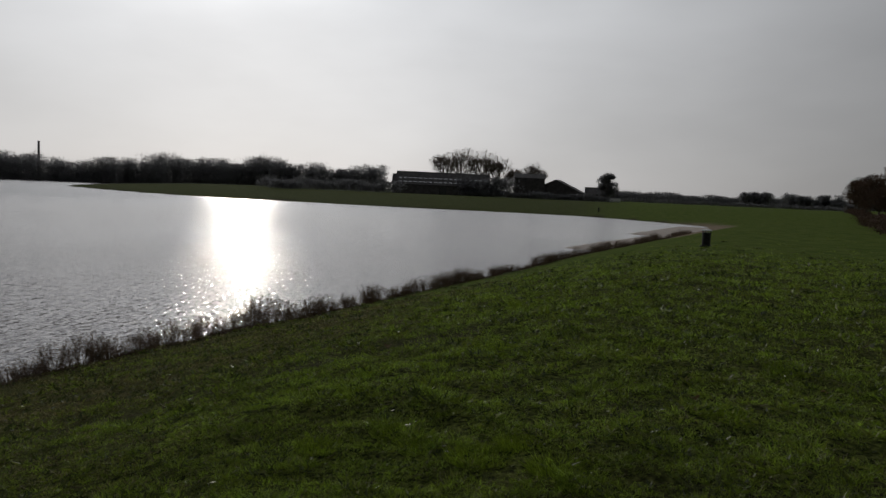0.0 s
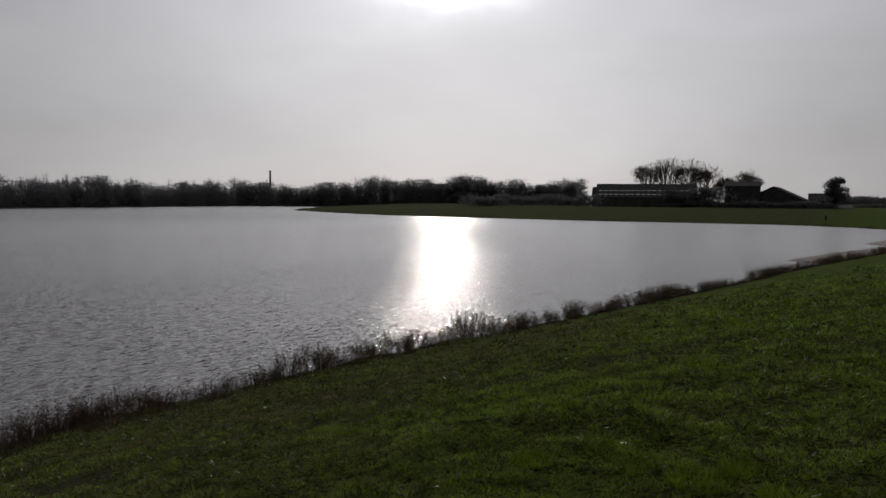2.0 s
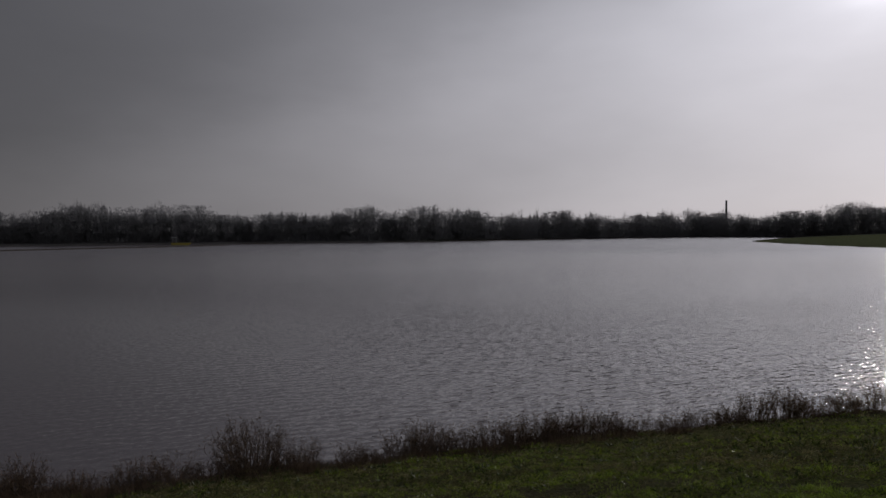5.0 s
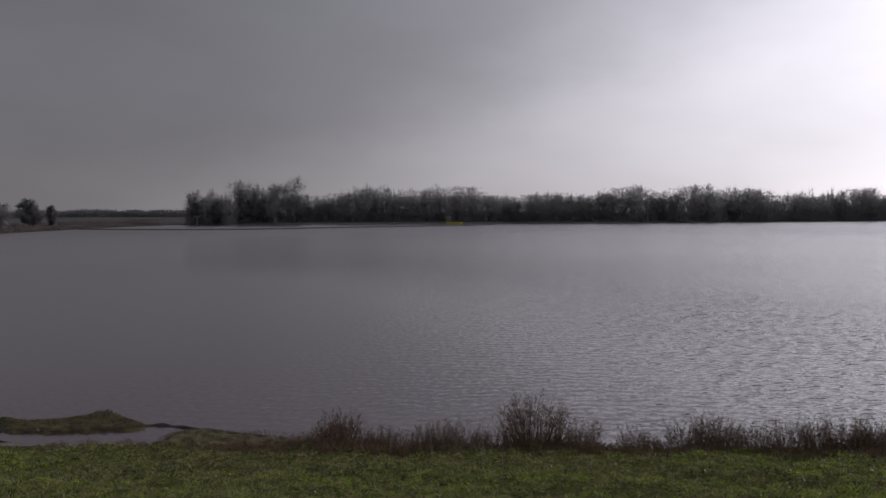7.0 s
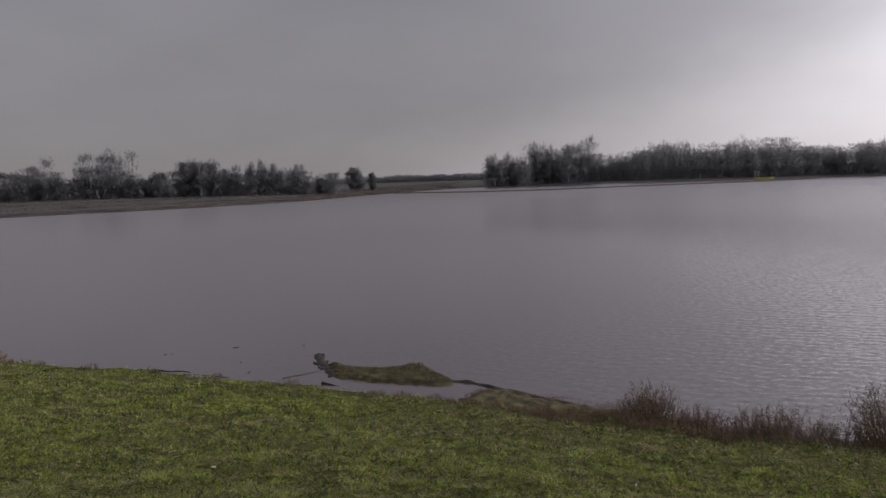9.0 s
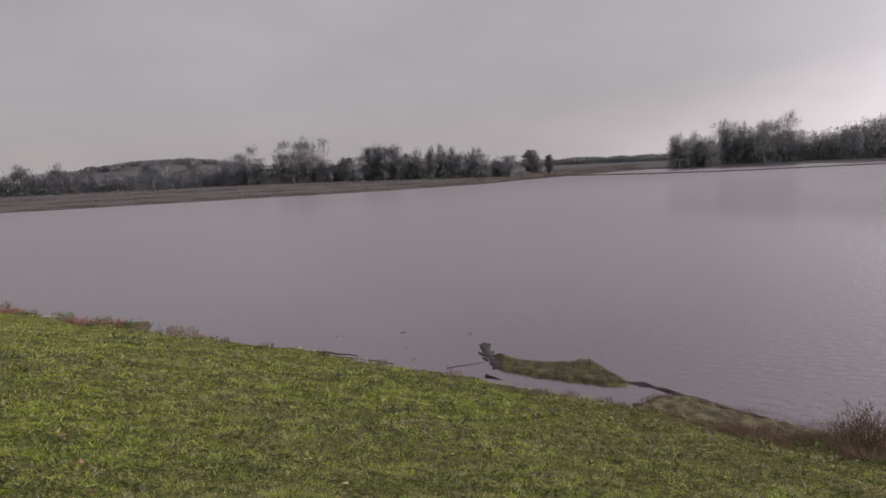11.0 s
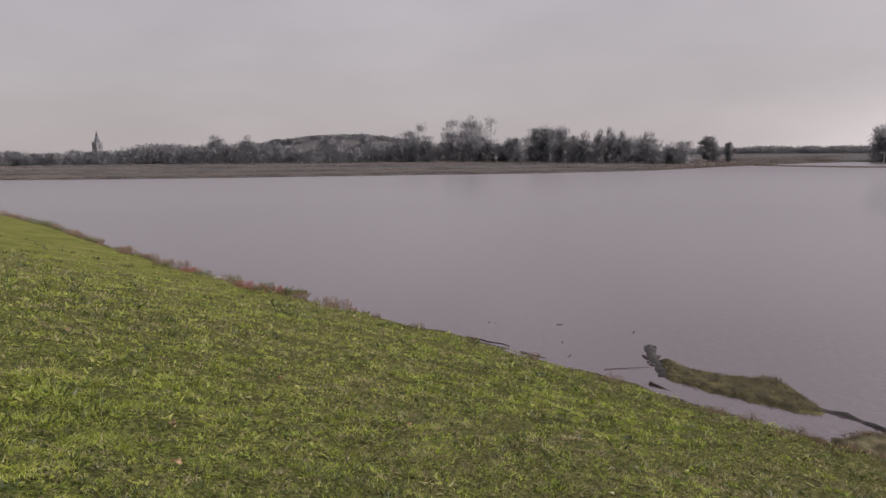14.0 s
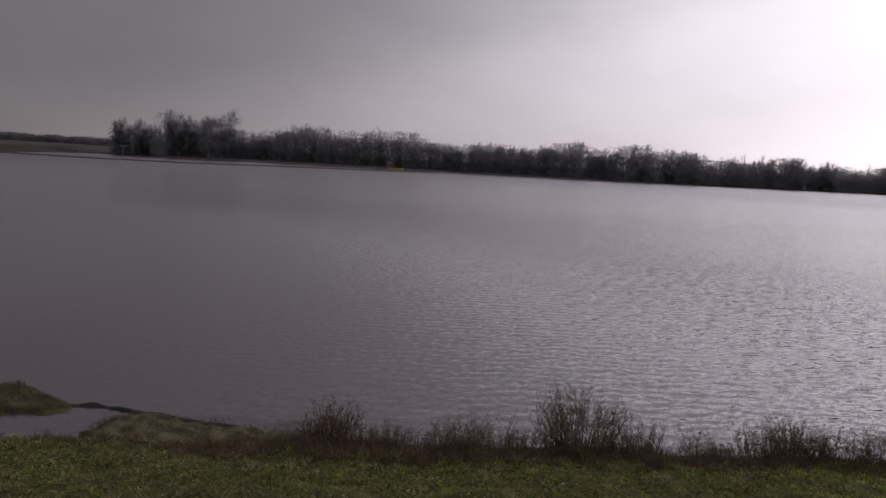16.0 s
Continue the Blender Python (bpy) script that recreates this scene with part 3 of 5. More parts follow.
def crown_points(rng, n, h, r, dome, m=15):
    """Feet and ways of twigs in a rounded crown of many clumps; dome: how far the crown sits on top of bare stems."""
    base = 0.04 + 0.32 * dome
    f = np.r_[0.95, rng.uniform(0.04, 0.93, m - 1)]
    wide = np.sqrt(np.maximum(1 - ((f - 0.42) / 0.6) ** 2, 0.0))
    cz = (base + (1 - base) * f * 0.93) * h
    ca = rng.uniform(0, 2 * math.pi, m)
    cr = r * wide * rng.uniform(0.2, 0.75, m)
    k = rng.integers(0, m, n)
    g = rng.normal(0, 1, (n, 3))
    g /= np.linalg.norm(g, axis=1, keepdims=True)
    g *= rng.uniform(0.15, 1, (n, 1)) ** 0.5
    p = np.stack([cr[k] * np.cos(ca[k]), cr[k] * np.sin(ca[k]), cz[k]], -1) + g * np.array([0.36 * r, 0.36 * r, 0.085 * h])
    d = p * np.array([1, 1, 0]) / (r + 0.1) * 0.8 + g * 0.5 + np.array([0, 0, 0.75]) + rng.normal(0, 0.3, (n, 3))
    return p, d / np.linalg.norm(d, axis=1, keepdims=True)


def bare_tree(name, x, y, h, r, seed, label, group="", spread=0.62, twig=1.3, low=0.2):
    """A leafless broad tree: the trunk forks again and again into a domed crown that ends in fine twigs."""
    rng = np.random.default_rng(seed)
    t = thing(name, x, y, turn=rng.uniform(0, 360), label=label, category="tree", group=group)
    limbs, tips = [], []

    def grow(p, d, length, thick, level):
        bend = (d + Vector(rng.normal(0, 0.1, 3)) + Vector((0, 0, 0.07))).normalized()
        mid, end = p + d * length * 0.5, p + d * length * 0.5 + bend * length * 0.5
        limbs.append((p, mid, thick, thick * 0.85))
        limbs.append((mid, end, thick * 0.85, thick * 0.7))
        if level == 5:
            tips.append((end, bend))
            return
        count = 6 if level == 0 else (4 if level == 1 else 3)
        turn = rng.uniform(0, 2 * math.pi)
        u = bend.orthogonal().normalized()
        w = bend.cross(u)
        for k in range(count):
            a = turn + 2 * math.pi * k / count + rng.normal(0, 0.25)
            lean = spread * rng.uniform(0.55, 1.15) * (1.0 if level == 0 else 0.85)
            way = (bend + (u * math.cos(a) + w * math.sin(a)) * math.tan(lean)).normalized()
            way = (way + Vector((0, 0, 0.12))).normalized()
            grow(end, way, length * rng.uniform(0.62, 0.88) * (1.25 if level == 0 else 1.0), thick * (0.62 if level else 0.6), level + 1)

    grow(Vector((0, 0, -0.3)), Vector((0, 0, 1)), low * h, 0.02 * h + 0.08, 0)
    far = np.percentile([math.hypot(q.x, q.y) for q, _ in tips], 92)
    top = max(q.z for q, _ in tips)
    fit = Vector((r * 0.92 / far, r * 0.92 / far, (h - 0.7 * twig) / top))
    verts, faces = [], []
    for a, b, ra, rb in limbs:
        tube(verts, faces, a * fit, b * fit, max(ra, 0.05), max(rb, 0.04), 6 if ra > 0.2 else 3)
    put_mesh("trunk", verts, faces, M_BARK, t, smooth=True)
    c = np.array([tuple(q * fit) for q, _ in tips])
    d = np.array([tuple(w) for _, w in tips])
    k = np.repeat(np.arange(len(c)), 5)
    way = d[k] + rng.normal(0, 0.45, (len(k), 3))
    way /= np.linalg.norm(way, axis=1, keepdims=True)
    tri = slivers(c[k] - way * 0.3, way, twig * rng.uniform(0.5, 1.3, len(k)), rng.uniform(0.05, 0.13, len(k)), rng)
    tagged(triangles("crown", tri, M_FINETWIG, t), kind="stuff")
    return t


def make_tree(name, x, y, h, seed, label, girth=0.35, dome=0.3, twigs=1500, width=0.08, twig=1.0, mat=None, group=""):
    """A single tree: a tapered trunk with limbs that fan into the crown, and a crown of fine twigs or leaves with gaps."""
    rng = np.random.default_rng(seed)
    t = thing(name, x, y, turn=rng.uniform(0, 360), label=label, category="tree", group=group)
    r = h * girth
    verts, faces = [], []
    low = h * (0.12 + 0.2 * dome)
    tr = 0.018 * h + 0.04
    tube(verts, faces, (0, 0, -0.3), (0, 0, low), tr * 1.3, tr, 8)
    p, d = crown_points(rng, twigs, h - twig * 0.6, r, dome, 42)
    top = Vector((0, 0, low))
    for q in p[rng.integers(0, len(p), 48)]:
        q = Vector(q)
        if q.z < low + 0.3:
            continue
        mid = top.lerp(q, 0.45) + Vector((q.x, q.y, 0)) * 0.12 + Vector((0, 0, 0.05 * h))
        tube(verts, faces, top, mid, tr * 0.6, tr * 0.32, 5)
        tube(verts, faces, mid, q, tr * 0.32, tr * 0.1, 4)
        for _ in range(3):
            e = mid.lerp(q, rng.uniform(0.2, 0.9)) + Vector(rng.normal(0, 0.1 * r, 3)) + Vector((0, 0, 0.08 * h))
            tube(verts, faces, mid.lerp(q, 0.3), e, tr * 0.18, tr * 0.06, 3)
    put_mesh("trunk", verts, faces, M_BARK, t, smooth=True)
    n = len(p)
    tri = slivers(p, d, twig * rng.uniform(0.4, 1.2, n), width * rng.uniform(0.6, 1.6, n), rng)
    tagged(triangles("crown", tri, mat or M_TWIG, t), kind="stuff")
    return t


def wood(name, line, depth, count, h, seed, label, low=0.5, per=430, scrub=0.55, girth=(0.17, 0.3), dome=0.0, width=0.2):
    """A far wood: bare crowns on slim stems over a dense understorey, along a line in the plan and back from it."""
    rng = np.random.default_rng(seed)
    pts = np.array(line, float)
    seg = np.linalg.norm(np.diff(pts, axis=0), axis=1)
    cum = np.r_[0, np.cumsum(seg)]
    tt = np.clip((np.arange(count) + rng.uniform(-2.2, 3.2, count)) / count, 0, 1) * cum[-1]
    px, py = np.interp(tt, cum, pts[:, 0]), np.interp(tt, cum, pts[:, 1])
    out_dir = np.stack([px, py], -1)
    out_dir /= np.linalg.norm(out_dir, axis=1, keepdims=True)
    away = rng.uniform(0, 1, count) ** 0.8 * depth
    px, py = px + out_dir[:, 0] * away, py + out_dir[:, 1] * away
    z = height(np.stack([px, py], -1))
    out, brush = [], []
    lift = 1 + 0.1 * np.sin(tt / 17.0 + seed) + 0.1 * np.sin(tt / 6.3 + 2 * seed)
    wide = max(1.0, math.hypot(px.mean(), py.mean()) / 300) ** 0.6
    for i in range(count):
        kind = rng.uniform()
        slim = 0.55 if kind < 0.4 else (1.25 if kind > 0.85 else 1.0)
        hh = h * lift[i] * rng.uniform(low, 1.08) * (1.05 if slim < 1 else 0.94)
        r = hh * rng.uniform(*girth) * slim
        n = int(per * rng.uniform(0.7, 1.3) * (sum(girth) / 0.46) ** 1.5 * slim ** 0.8)
        p, d = crown_points(rng, n, hh * 0.93, r, dome)
        foot = np.array([px[i], py[i], z[i]])
        out.append(slivers(p + foot, d, rng.uniform(0.4, 1.2, n) * hh / 13, wide * width * rng.uniform(0.5, 1.5, n), rng))
        nw = 26                                       # whips that rise out of the crown
        wa, wr = rng.uniform(0, 2 * math.pi, nw), r * 0.75 * rng.uniform(0, 1, nw) ** 0.5
        wf = np.c_[wr * np.cos(wa), wr * np.sin(wa), hh * rng.uniform(0.55, 0.86, nw) * (1 - 0.12 * wr / r)]
        wd = np.c_[wf[:, :2] / r * 0.28, np.ones(nw)] + rng.normal(0, 0.08, (nw, 3))
        out.append(slivers(wf + foot, wd / np.linalg.norm(wd, axis=1, keepdims=True), hh * rng.uniform(0.1, 0.24, nw), rng.uniform(0.12, 0.3, nw), rng))
        nt = 3
        tp = foot + np.c_[rng.normal(0, 0.2 * r, (nt, 2)), np.zeros(nt)]
        td = np.c_[rng.normal(0, 0.08, (nt, 2)), np.ones(nt)]
        out.append(slivers(tp, td, np.full(nt, hh * 0.95), np.full(nt, 0.5), rng))
        m = 620
        bh = h * lift[i] * scrub * rng.uniform(0.7, 1.25)
        bp = foot + np.c_[rng.normal(0, min(3.4, max(1.3, 0.03 * cum[-1])), (m, 2)), rng.uniform(-0.2, bh, m)]
        bd = np.c_[rng.normal(0, 0.5, (m, 2)), rng.uniform(0.4, 1, m)]
        brush.append(slivers(bp, bd / np.linalg.norm(bd, axis=1, keepdims=True), rng.uniform(0.6, 1.4, m) * wide, rng.uniform(0.18, 0.42, m) * wide, rng))
    w = tagged(new(name), label, "woodland", kind="stuff")
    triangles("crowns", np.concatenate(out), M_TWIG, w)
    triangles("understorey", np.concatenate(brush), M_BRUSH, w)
    return w


def at_bearing(az, d, x=-2.0, y=-1.0):
    """A place in the plan by its bearing, from +y towards -x, and its distance."""
    return (x - d * math.sin(radians(az)), y + d * math.cos(radians(az)))


SLIM, FULL, BROAD = (0.1, 0.2), (0.18, 0.32), (0.3, 0.48)
# bearings and distances along the front, depth, trees, height, lowest share, understorey, girth, dome
WOODS_BEYOND_THE_LAKE = [
    ([(98.5, 318), (90, 316), (80, 324), (70, 345)], 22, 150, 15.0, 0.55, 0.74, FULL, 0.0),
    ([(70, 345), (62, 395), (54, 470), (47, 560)], 26, 150, 16.2, 0.55, 0.74, FULL, 0.0),
    ([(68, 350), (62, 400), (54, 480), (47, 570)], 30, 40, 18.0, 0.8, 0.3, SLIM, 0.6),
    ([(47, 580), (38, 560), (32, 540), (27, 500)], 30, 190, 20.5, 0.55, 0.76, FULL, 0.0),
    ([(27, 500), (23, 490), (19.5, 470)], 26, 50, 17.0, 0.85, 0.8, BROAD, 0.0),
    ([(106.6, 300), (103.8, 300)], 12, 16, 13.5, 0.85, 0.6, FULL, 0.2),
]
WOODS_ON_THE_FAR_POINT = [
    ([(103.4, 308), (101, 310), (98.6, 310)], 16, 26, 20.5, 0.9, 0.6, (0.24, 0.36), 0.2),
    ([(141.2, 255), (136, 250), (132.8, 248)], 8, 11, 14.2, 0.92, 0.5, BROAD, 0.35),
    ([(141, 246), (136, 242), (130.8, 240)], 10, 34, 7.5, 0.6, 0.8, FULL, 0.0),
    ([(132.6, 240), (130.6, 240)], 5, 8, 8.0, 0.7, 0.4, SLIM, 0.0),
    ([(130.4, 240), (128.2, 240)], 8, 13, 12.8, 0.9, 0.75, FULL, 0.0),
    ([(128.0, 240), (126.4, 240)], 8, 9, 11.5, 0.75, 0.6, SLIM, 0.0),
]
WOODS_BY_THE_MARSH = [
    ([(125.6, 238), (121.2, 238)], 9, 22, 13.0, 0.75, 0.6, SLIM, 0.0),
    ([(120.2, 238), (118.9, 238)], 5, 4, 8.5, 0.85, 0.8, FULL, 0.0),
    ([(161, 285), (156, 268), (150, 262), (140.5, 254)], 24, 95, 6.8, 0.5, 0.75, FULL, 0.0),
    ([(155, 270), (152.6, 268)], 8, 5, 9.5, 0.9, 0.7, BROAD, 0.2),
    ([(147, 275), (143.6, 270)], 8, 6, 10.0, 0.9, 0.7, BROAD, 0.2),
    ([(172.5, 288), (167, 286), (162.5, 285)], 18, 48, 4.9, 0.55, 0.8, FULL, 0.0),
]
WOODS_BELOW_THE_HILL = [
    ([(164.6, 330), (160.4, 300)], 14, 20, 5.0, 0.6, 0.8, FULL, 0.0),
    ([(170.5, 296), (168.5, 296)], 8, 4, 7.0, 0.9, 0.7, BROAD, 0.2),
    ([(182, 300), (176, 296), (171, 292)], 16, 52, 4.0, 0.55, 0.85, FULL, 0.0),
    ([(183.5, 292), (180.9, 290)], 10, 9, 11.5, 0.85, 0.6, BROAD, 0.0),
    ([(179.2, 288), (177.6, 288)], 8, 5, 5.6, 0.85, 0.8, BROAD, 0.0),
    ([(152, 660), (146, 650), (140, 640)], 60, 80, 3.5, 0.7, 0.8, FULL, 0.0),
]
WOODS_FAR_OFF = [
    ([(151.2, 640), (149.4, 640)], 8, 5, 8.0, 0.9, 0.7, BROAD, 0.3),
    ([(119, 560), (112, 560), (106, 540)], 30, 60, 5.0, 0.4, 0.8, FULL, 0.0),
    ([(2, 700), (-6, 720), (-14, 740), (-22, 760)], 40, 190, 7.5, 0.6, 0.9, FULL, 0.0),
    ([(-8.2, 500), (-10.2, 500)], 12, 12, 9.4, 0.75, 0.75, (0.5, 0.75), 0.0),
    ([(-11.0, 480), (-14.6, 480)], 12, 18, 9.0, 0.7, 0.75, (0.5, 0.75), 0.0),
]
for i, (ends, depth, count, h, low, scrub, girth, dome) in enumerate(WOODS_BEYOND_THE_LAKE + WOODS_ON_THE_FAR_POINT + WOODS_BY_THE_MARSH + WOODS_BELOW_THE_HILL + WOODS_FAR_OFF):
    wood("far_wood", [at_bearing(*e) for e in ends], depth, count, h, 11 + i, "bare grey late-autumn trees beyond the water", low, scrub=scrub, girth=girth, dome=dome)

make_tree("tree", *at_bearing(117.3, 270), 9.6, 51, "small broad tree standing alone on the far shore", girth=0.42, dome=0.0, twigs=5200, width=0.3, twig=0.8)
make_tree("tree", *at_bearing(115.9, 270), 7.4, 52, "slim little tree standing alone on the far shore", girth=0.26, dome=0.0, twigs=2400, width=0.28, twig=0.7)
FARM_TREES = [(14.75, 350, 21.5, 7.4), (13.4, 352, 23.6, 8.0), (11.9, 350, 23.0, 8.6), (10.5, 348, 20.5, 7.4), (9.2, 352, 14.5, 5.6), (7.7, 346, 17.8, 6.6)]
for i, (az, d, h, r) in enumerate(FARM_TREES):
    bare_tree("tree", *at_bearing(az, d, 0, 0), h, r, 60 + i, "tall bare tree with a rounded crown behind the farm", "trees round the farm")
make_tree("tree", *at_bearing(1.9, 322, 0, 0), 13.5, 71, "dark full-crowned tree beside the farm", girth=0.4, dome=0.05, twigs=7000, width=0.4, twig=0.9, mat=M_BRUSH)
for i, (x, y, h) in enumerate([(30.5, 84, 8.8), (35.8, 112, 9.2), (44.8, 150, 10.2), (54, 190, 11.0), (65, 236, 11.5), (77, 284, 12.0)]):
    make_tree("tree", x, y, h, 80 + i, "brown autumn tree in a row along the field", girth=0.37, dome=0.75, twigs=8000, width=0.075, twig=0.55, mat=M_AUTUMN, group="trees in a row along the field")


def hedge(name, line, h, w, seed, label, mat, per_metre=90, size=0.3):
    """A loose hedge of twigs and leaves along a line."""
    rng = np.random.default_rng(seed)
    pts = np.array(line, float)
    cum = np.r_[0, np.cumsum(np.linalg.norm(np.diff(pts, axis=0), axis=1))]
    n = int(cum[-1] * per_metre)
    t = rng.uniform(0, cum[-1], n)
    xy = np.stack([np.interp(t, cum, pts[:, 0]), np.interp(t, cum, pts[:, 1])], -1) + rng.normal(0, w / 2.5, (n, 2))
    top = h * (0.8 + 0.2 * np.sin(t / 3.1 + seed) + 0.12 * np.sin(t / 0.9))
    z = height(xy) + rng.uniform(-0.05, 1, n) ** 0.8 * top
    d = np.c_[rng.normal(0, 0.6, (n, 2)), rng.uniform(0.2, 1, n)]
    d /= np.linalg.norm(d, axis=1, keepdims=True)
    tri = slivers(np.c_[xy, z], d, size * rng.uniform(0.6, 1.6, n), size * 0.5 * rng.uniform(0.5, 1.4, n), rng)
    return tagged(triangles(name, tri, mat), label, "hedge", kind="stuff")


hedge("hedge", [(22.6, 70), (36.1, 118), (60, 215), (90, 338)], 1.6, 2.0, 1, "dense dark brown hedge along the field edge", M_AUTUMN, 230, 0.24)
hedge("hedge", [at_bearing(29, 320, 0, 0), at_bearing(24, 312, 0, 0), at_bearing(18.4, 306, 0, 0)], 4.5, 5.0, 2, "dark scrub hedge along the field", M_BRUSH, 90, 1.2)
hedge("hedge", [at_bearing(28.2, 300, 0, 0), at_bearing(26.2, 300, 0, 0)], 4.0, 4.0, 3, "dark rounded thicket at the field edge", M_BRUSH, 160, 1.0)
hedge("hedge", [at_bearing(13, 318, 0, 0), at_bearing(8, 316, 0, 0), at_bearing(2, 315, 0, 0)], 2.6, 3.0, 4, "dark scrub hedge in front of the farm", M_BRUSH, 90, 1.0)
hedge("hedge", [at_bearing(13.2, 322, 0, 0), at_bearing(9.6, 322, 0, 0)], 8.0, 6.0, 9, "tall thicket in front of the farm", M_BRUSH, 200, 1.4)
hedge("hedge", [at_bearing(1.0, 420, 0, 0), at_bearing(-6, 420, 0, 0), at_bearing(-15, 430, 0, 0)], 1.8, 3.0, 5, "low dark hedge across the far fields", M_BRUSH, 60, 1.0)

M_REED = material("dry_reed", (0.1, 0.08, 0.07), (0.24, 0.19, 0.155), scale=0.06, rough=0.9, island=0.45, spec=0.1)
for k, (push, hh, dens) in enumerate(((4, 0.2, 60), (22, 0.25, 60), (48, 0.4, 50), (75, 0.5, 40))):
    far_line = [(x * (1 + push / math.hypot(x, y)), y * (1 + push / math.hypot(x, y))) for x, y in SHORE[36:44]]
    hedge("reed_bed", far_line, hh, 2.5 + 2 * k, 40 + k, "low brown reeds along the far marshy shore", M_REED, dens, 0.24)

# ---- the farm across the bay ----
def barn(az, d, length, depth, eave, ridge, turn, label, lights=0, doors=0, low_end=0.0):
    b = thing("barn", *at_bearing(az, d, 0, 0), turn=turn, label=label, category="barn", group="farm buildings")
    bm = bmesh.new()
    hx, hy = length / 2, depth / 2
    vs = [bm.verts.new(c) for c in ((-hx, -hy, -0.5), (hx, -hy, -0.5), (hx, hy, -0.5), (-hx, hy, -0.5), (-hx, -hy, eave), (hx, -hy, eave), (hx, hy, eave), (-hx, hy, eave), (-hx, 0, ridge), (hx, 0, ridge))]
    for f in ((0, 1, 5, 4), (2, 3, 7, 6), (1, 2, 6, 9, 5), (3, 0, 4, 8, 7), (0, 3, 2, 1)):
        bm.faces.new([vs[k] for k in f])
    part("wall", bm, M_CLAD, b)
    bm = bmesh.new()
    gable(bm, -hx, -hy, hx, hy, eave + 0.02, ridge + 0.02)
    roof = part("roof", bm, M_ROOF, b)
    slope = math.atan2(ridge - eave, hy)
    if lights:
        bm = bmesh.new()
        box(bm, -0.75, -0.3, 0, 0.75, 0.3, 0.1, 0.03)
        first = part("roof_light", bm, M_SKYLIGHT, roof, "pale mirror-faced roof light")
        for row, up in enumerate((0.14, 0.44)):
            for k in range(lights):
                o = first if row == 0 and k == 0 else first.copy()
                if o is not first:
                    scene.collection.objects.link(o)
                y = -hy + hy * up
                z = eave + (ridge - eave) * up + 0.02 + 0.25 / math.cos(slope) + 0.0
                o.matrix_basis = pose(-hx + (k + 0.7) * length / (lights + 0.4), y, z, math.degrees(slope), 0, 0)
    for k in range(doors):
        bm = bmesh.new()
        x = -hx + (k + 1) * length / (doors + 1)
        box(bm, x - 1.6, -hy - 0.08, 0, x + 1.6, -hy + 0.05, min(3.4, eave - 0.3), 0.03)
        part("door", bm, M_GLASS if k % 2 else M_ROOF, b, "tall sliding door")
    return b


barn(14.9, 330, 42, 17, 4.2, 9.9, 15, "long dark barn with two rows of pale roof lights", lights=18, doors=3)
barn(18.1, 333, 9, 13, 4.0, 8.6, 15, "lower dark end barn beside the long barn", lights=0, doors=1)
barn(8.0, 338, 14, 14, 9.2, 11.2, 8, "tall dark timber barn by the farm trees", doors=2)
barn(5.75, 342, 14, 23, 3.6, 9.0, 86, "low dark farm shed with a sloping roof", doors=2)
barn(2.6, 345, 12, 10, 3.2, 6.2, 4, "small dark lean-to shed", doors=1)


def vehicle(x, y, turn, label, group=""):
    c = thing("car", x, y, turn=turn, label=label, category="car", group=group)
    bm = bmesh.new()
    prof = [(-2.1, 0.35), (2.1, 0.35), (2.15, 0.75), (1.2, 0.95), (0.6, 1.45), (-1.5, 1.48), (-2.1, 0.95)]
    sides = [[bm.verts.new((px, sy * (0.85 if pz < 1.2 else 0.68), pz)) for px, pz in prof] for sy in (-1, 1)]
    bm.faces.new(sides[0])
    bm.faces.new(sides[1][::-1])
    for k in range(len(prof)):
        j = (k + 1) % len(prof)
        bm.faces.new((sides[0][j], sides[0][k], sides[1][k], sides[1][j]))
    bmesh.ops.bevel(bm, geom=list(bm.edges), offset=0.06, segments=2, affect="EDGES")
    part("body", bm, M_WHITE, c, smooth=False)
    for sy in (-1, 1):
        bm = bmesh.new()
        vs = [bm.verts.new((px, sy * (0.86 - (pz - 0.95) * 0.33), pz)) for px, pz in ((-1.5, 1.0), (1.0, 1.0), (0.55, 1.38), (-1.4, 1.4))]
        f = bm.faces.new(vs)
        bmesh.ops.solidify(bm, geom=[f], thickness=0.03)
        part("side_window", bm, M_GLASS, c)
        for px in (-1.3, 1.35):
            bm = bmesh.new()
            lathe(bm, [(0.2, -0.1), (0.31, -0.09), (0.33, -0.05), (0.33, 0.05), (0.31, 0.09), (0.2, 0.1)], 18)
            bm.transform(pose(px, sy * 0.8, 0.33, 90, 0, 0))
            w = part("wheel", bm, M_RUBBER, c)
            bm = bmesh.new()
            lathe(bm, [(0.19, -0.11), (0.19, 0.11)], 14)
            bm.transform(pose(px, sy * 0.8, 0.33, 90, 0, 0))
            part("rim", bm, M_STEEL, w)
    return c


vehicle(91.0, 325, 100, "small white car parked beside the hedge")
vehicle(*at_bearing(179.1, 250), 88, "white car parked on the far bank", "cars on the far bank")
vehicle(*at_bearing(178.5, 252), 93, "white car parked on the far bank", "cars on the far bank")


def field_shed(x, y, turn):
    c = thing("shed", x, y, turn=turn, label="small dark shed at the end of the hedge", category="shed")
    bm = bmesh.new()
    box(bm, -1.7, -1.4, -0.2, 1.7, 1.4, 2.6)
    part("wall", bm, M_CLAD, c)
    bm = bmesh.new()
    gable(bm, -1.7, -1.4, 1.7, 1.4, 2.61, 3.2, 0.2, 0.1)
    part("roof", bm, M_ROOF, c)
    bm = bmesh.new()
    box(bm, -0.5, -1.46, 0, 0.5, -1.404, 2.1, 0.01)
    part("door", bm, M_BLACK, c)


field_shed(86.5, 326, 12)


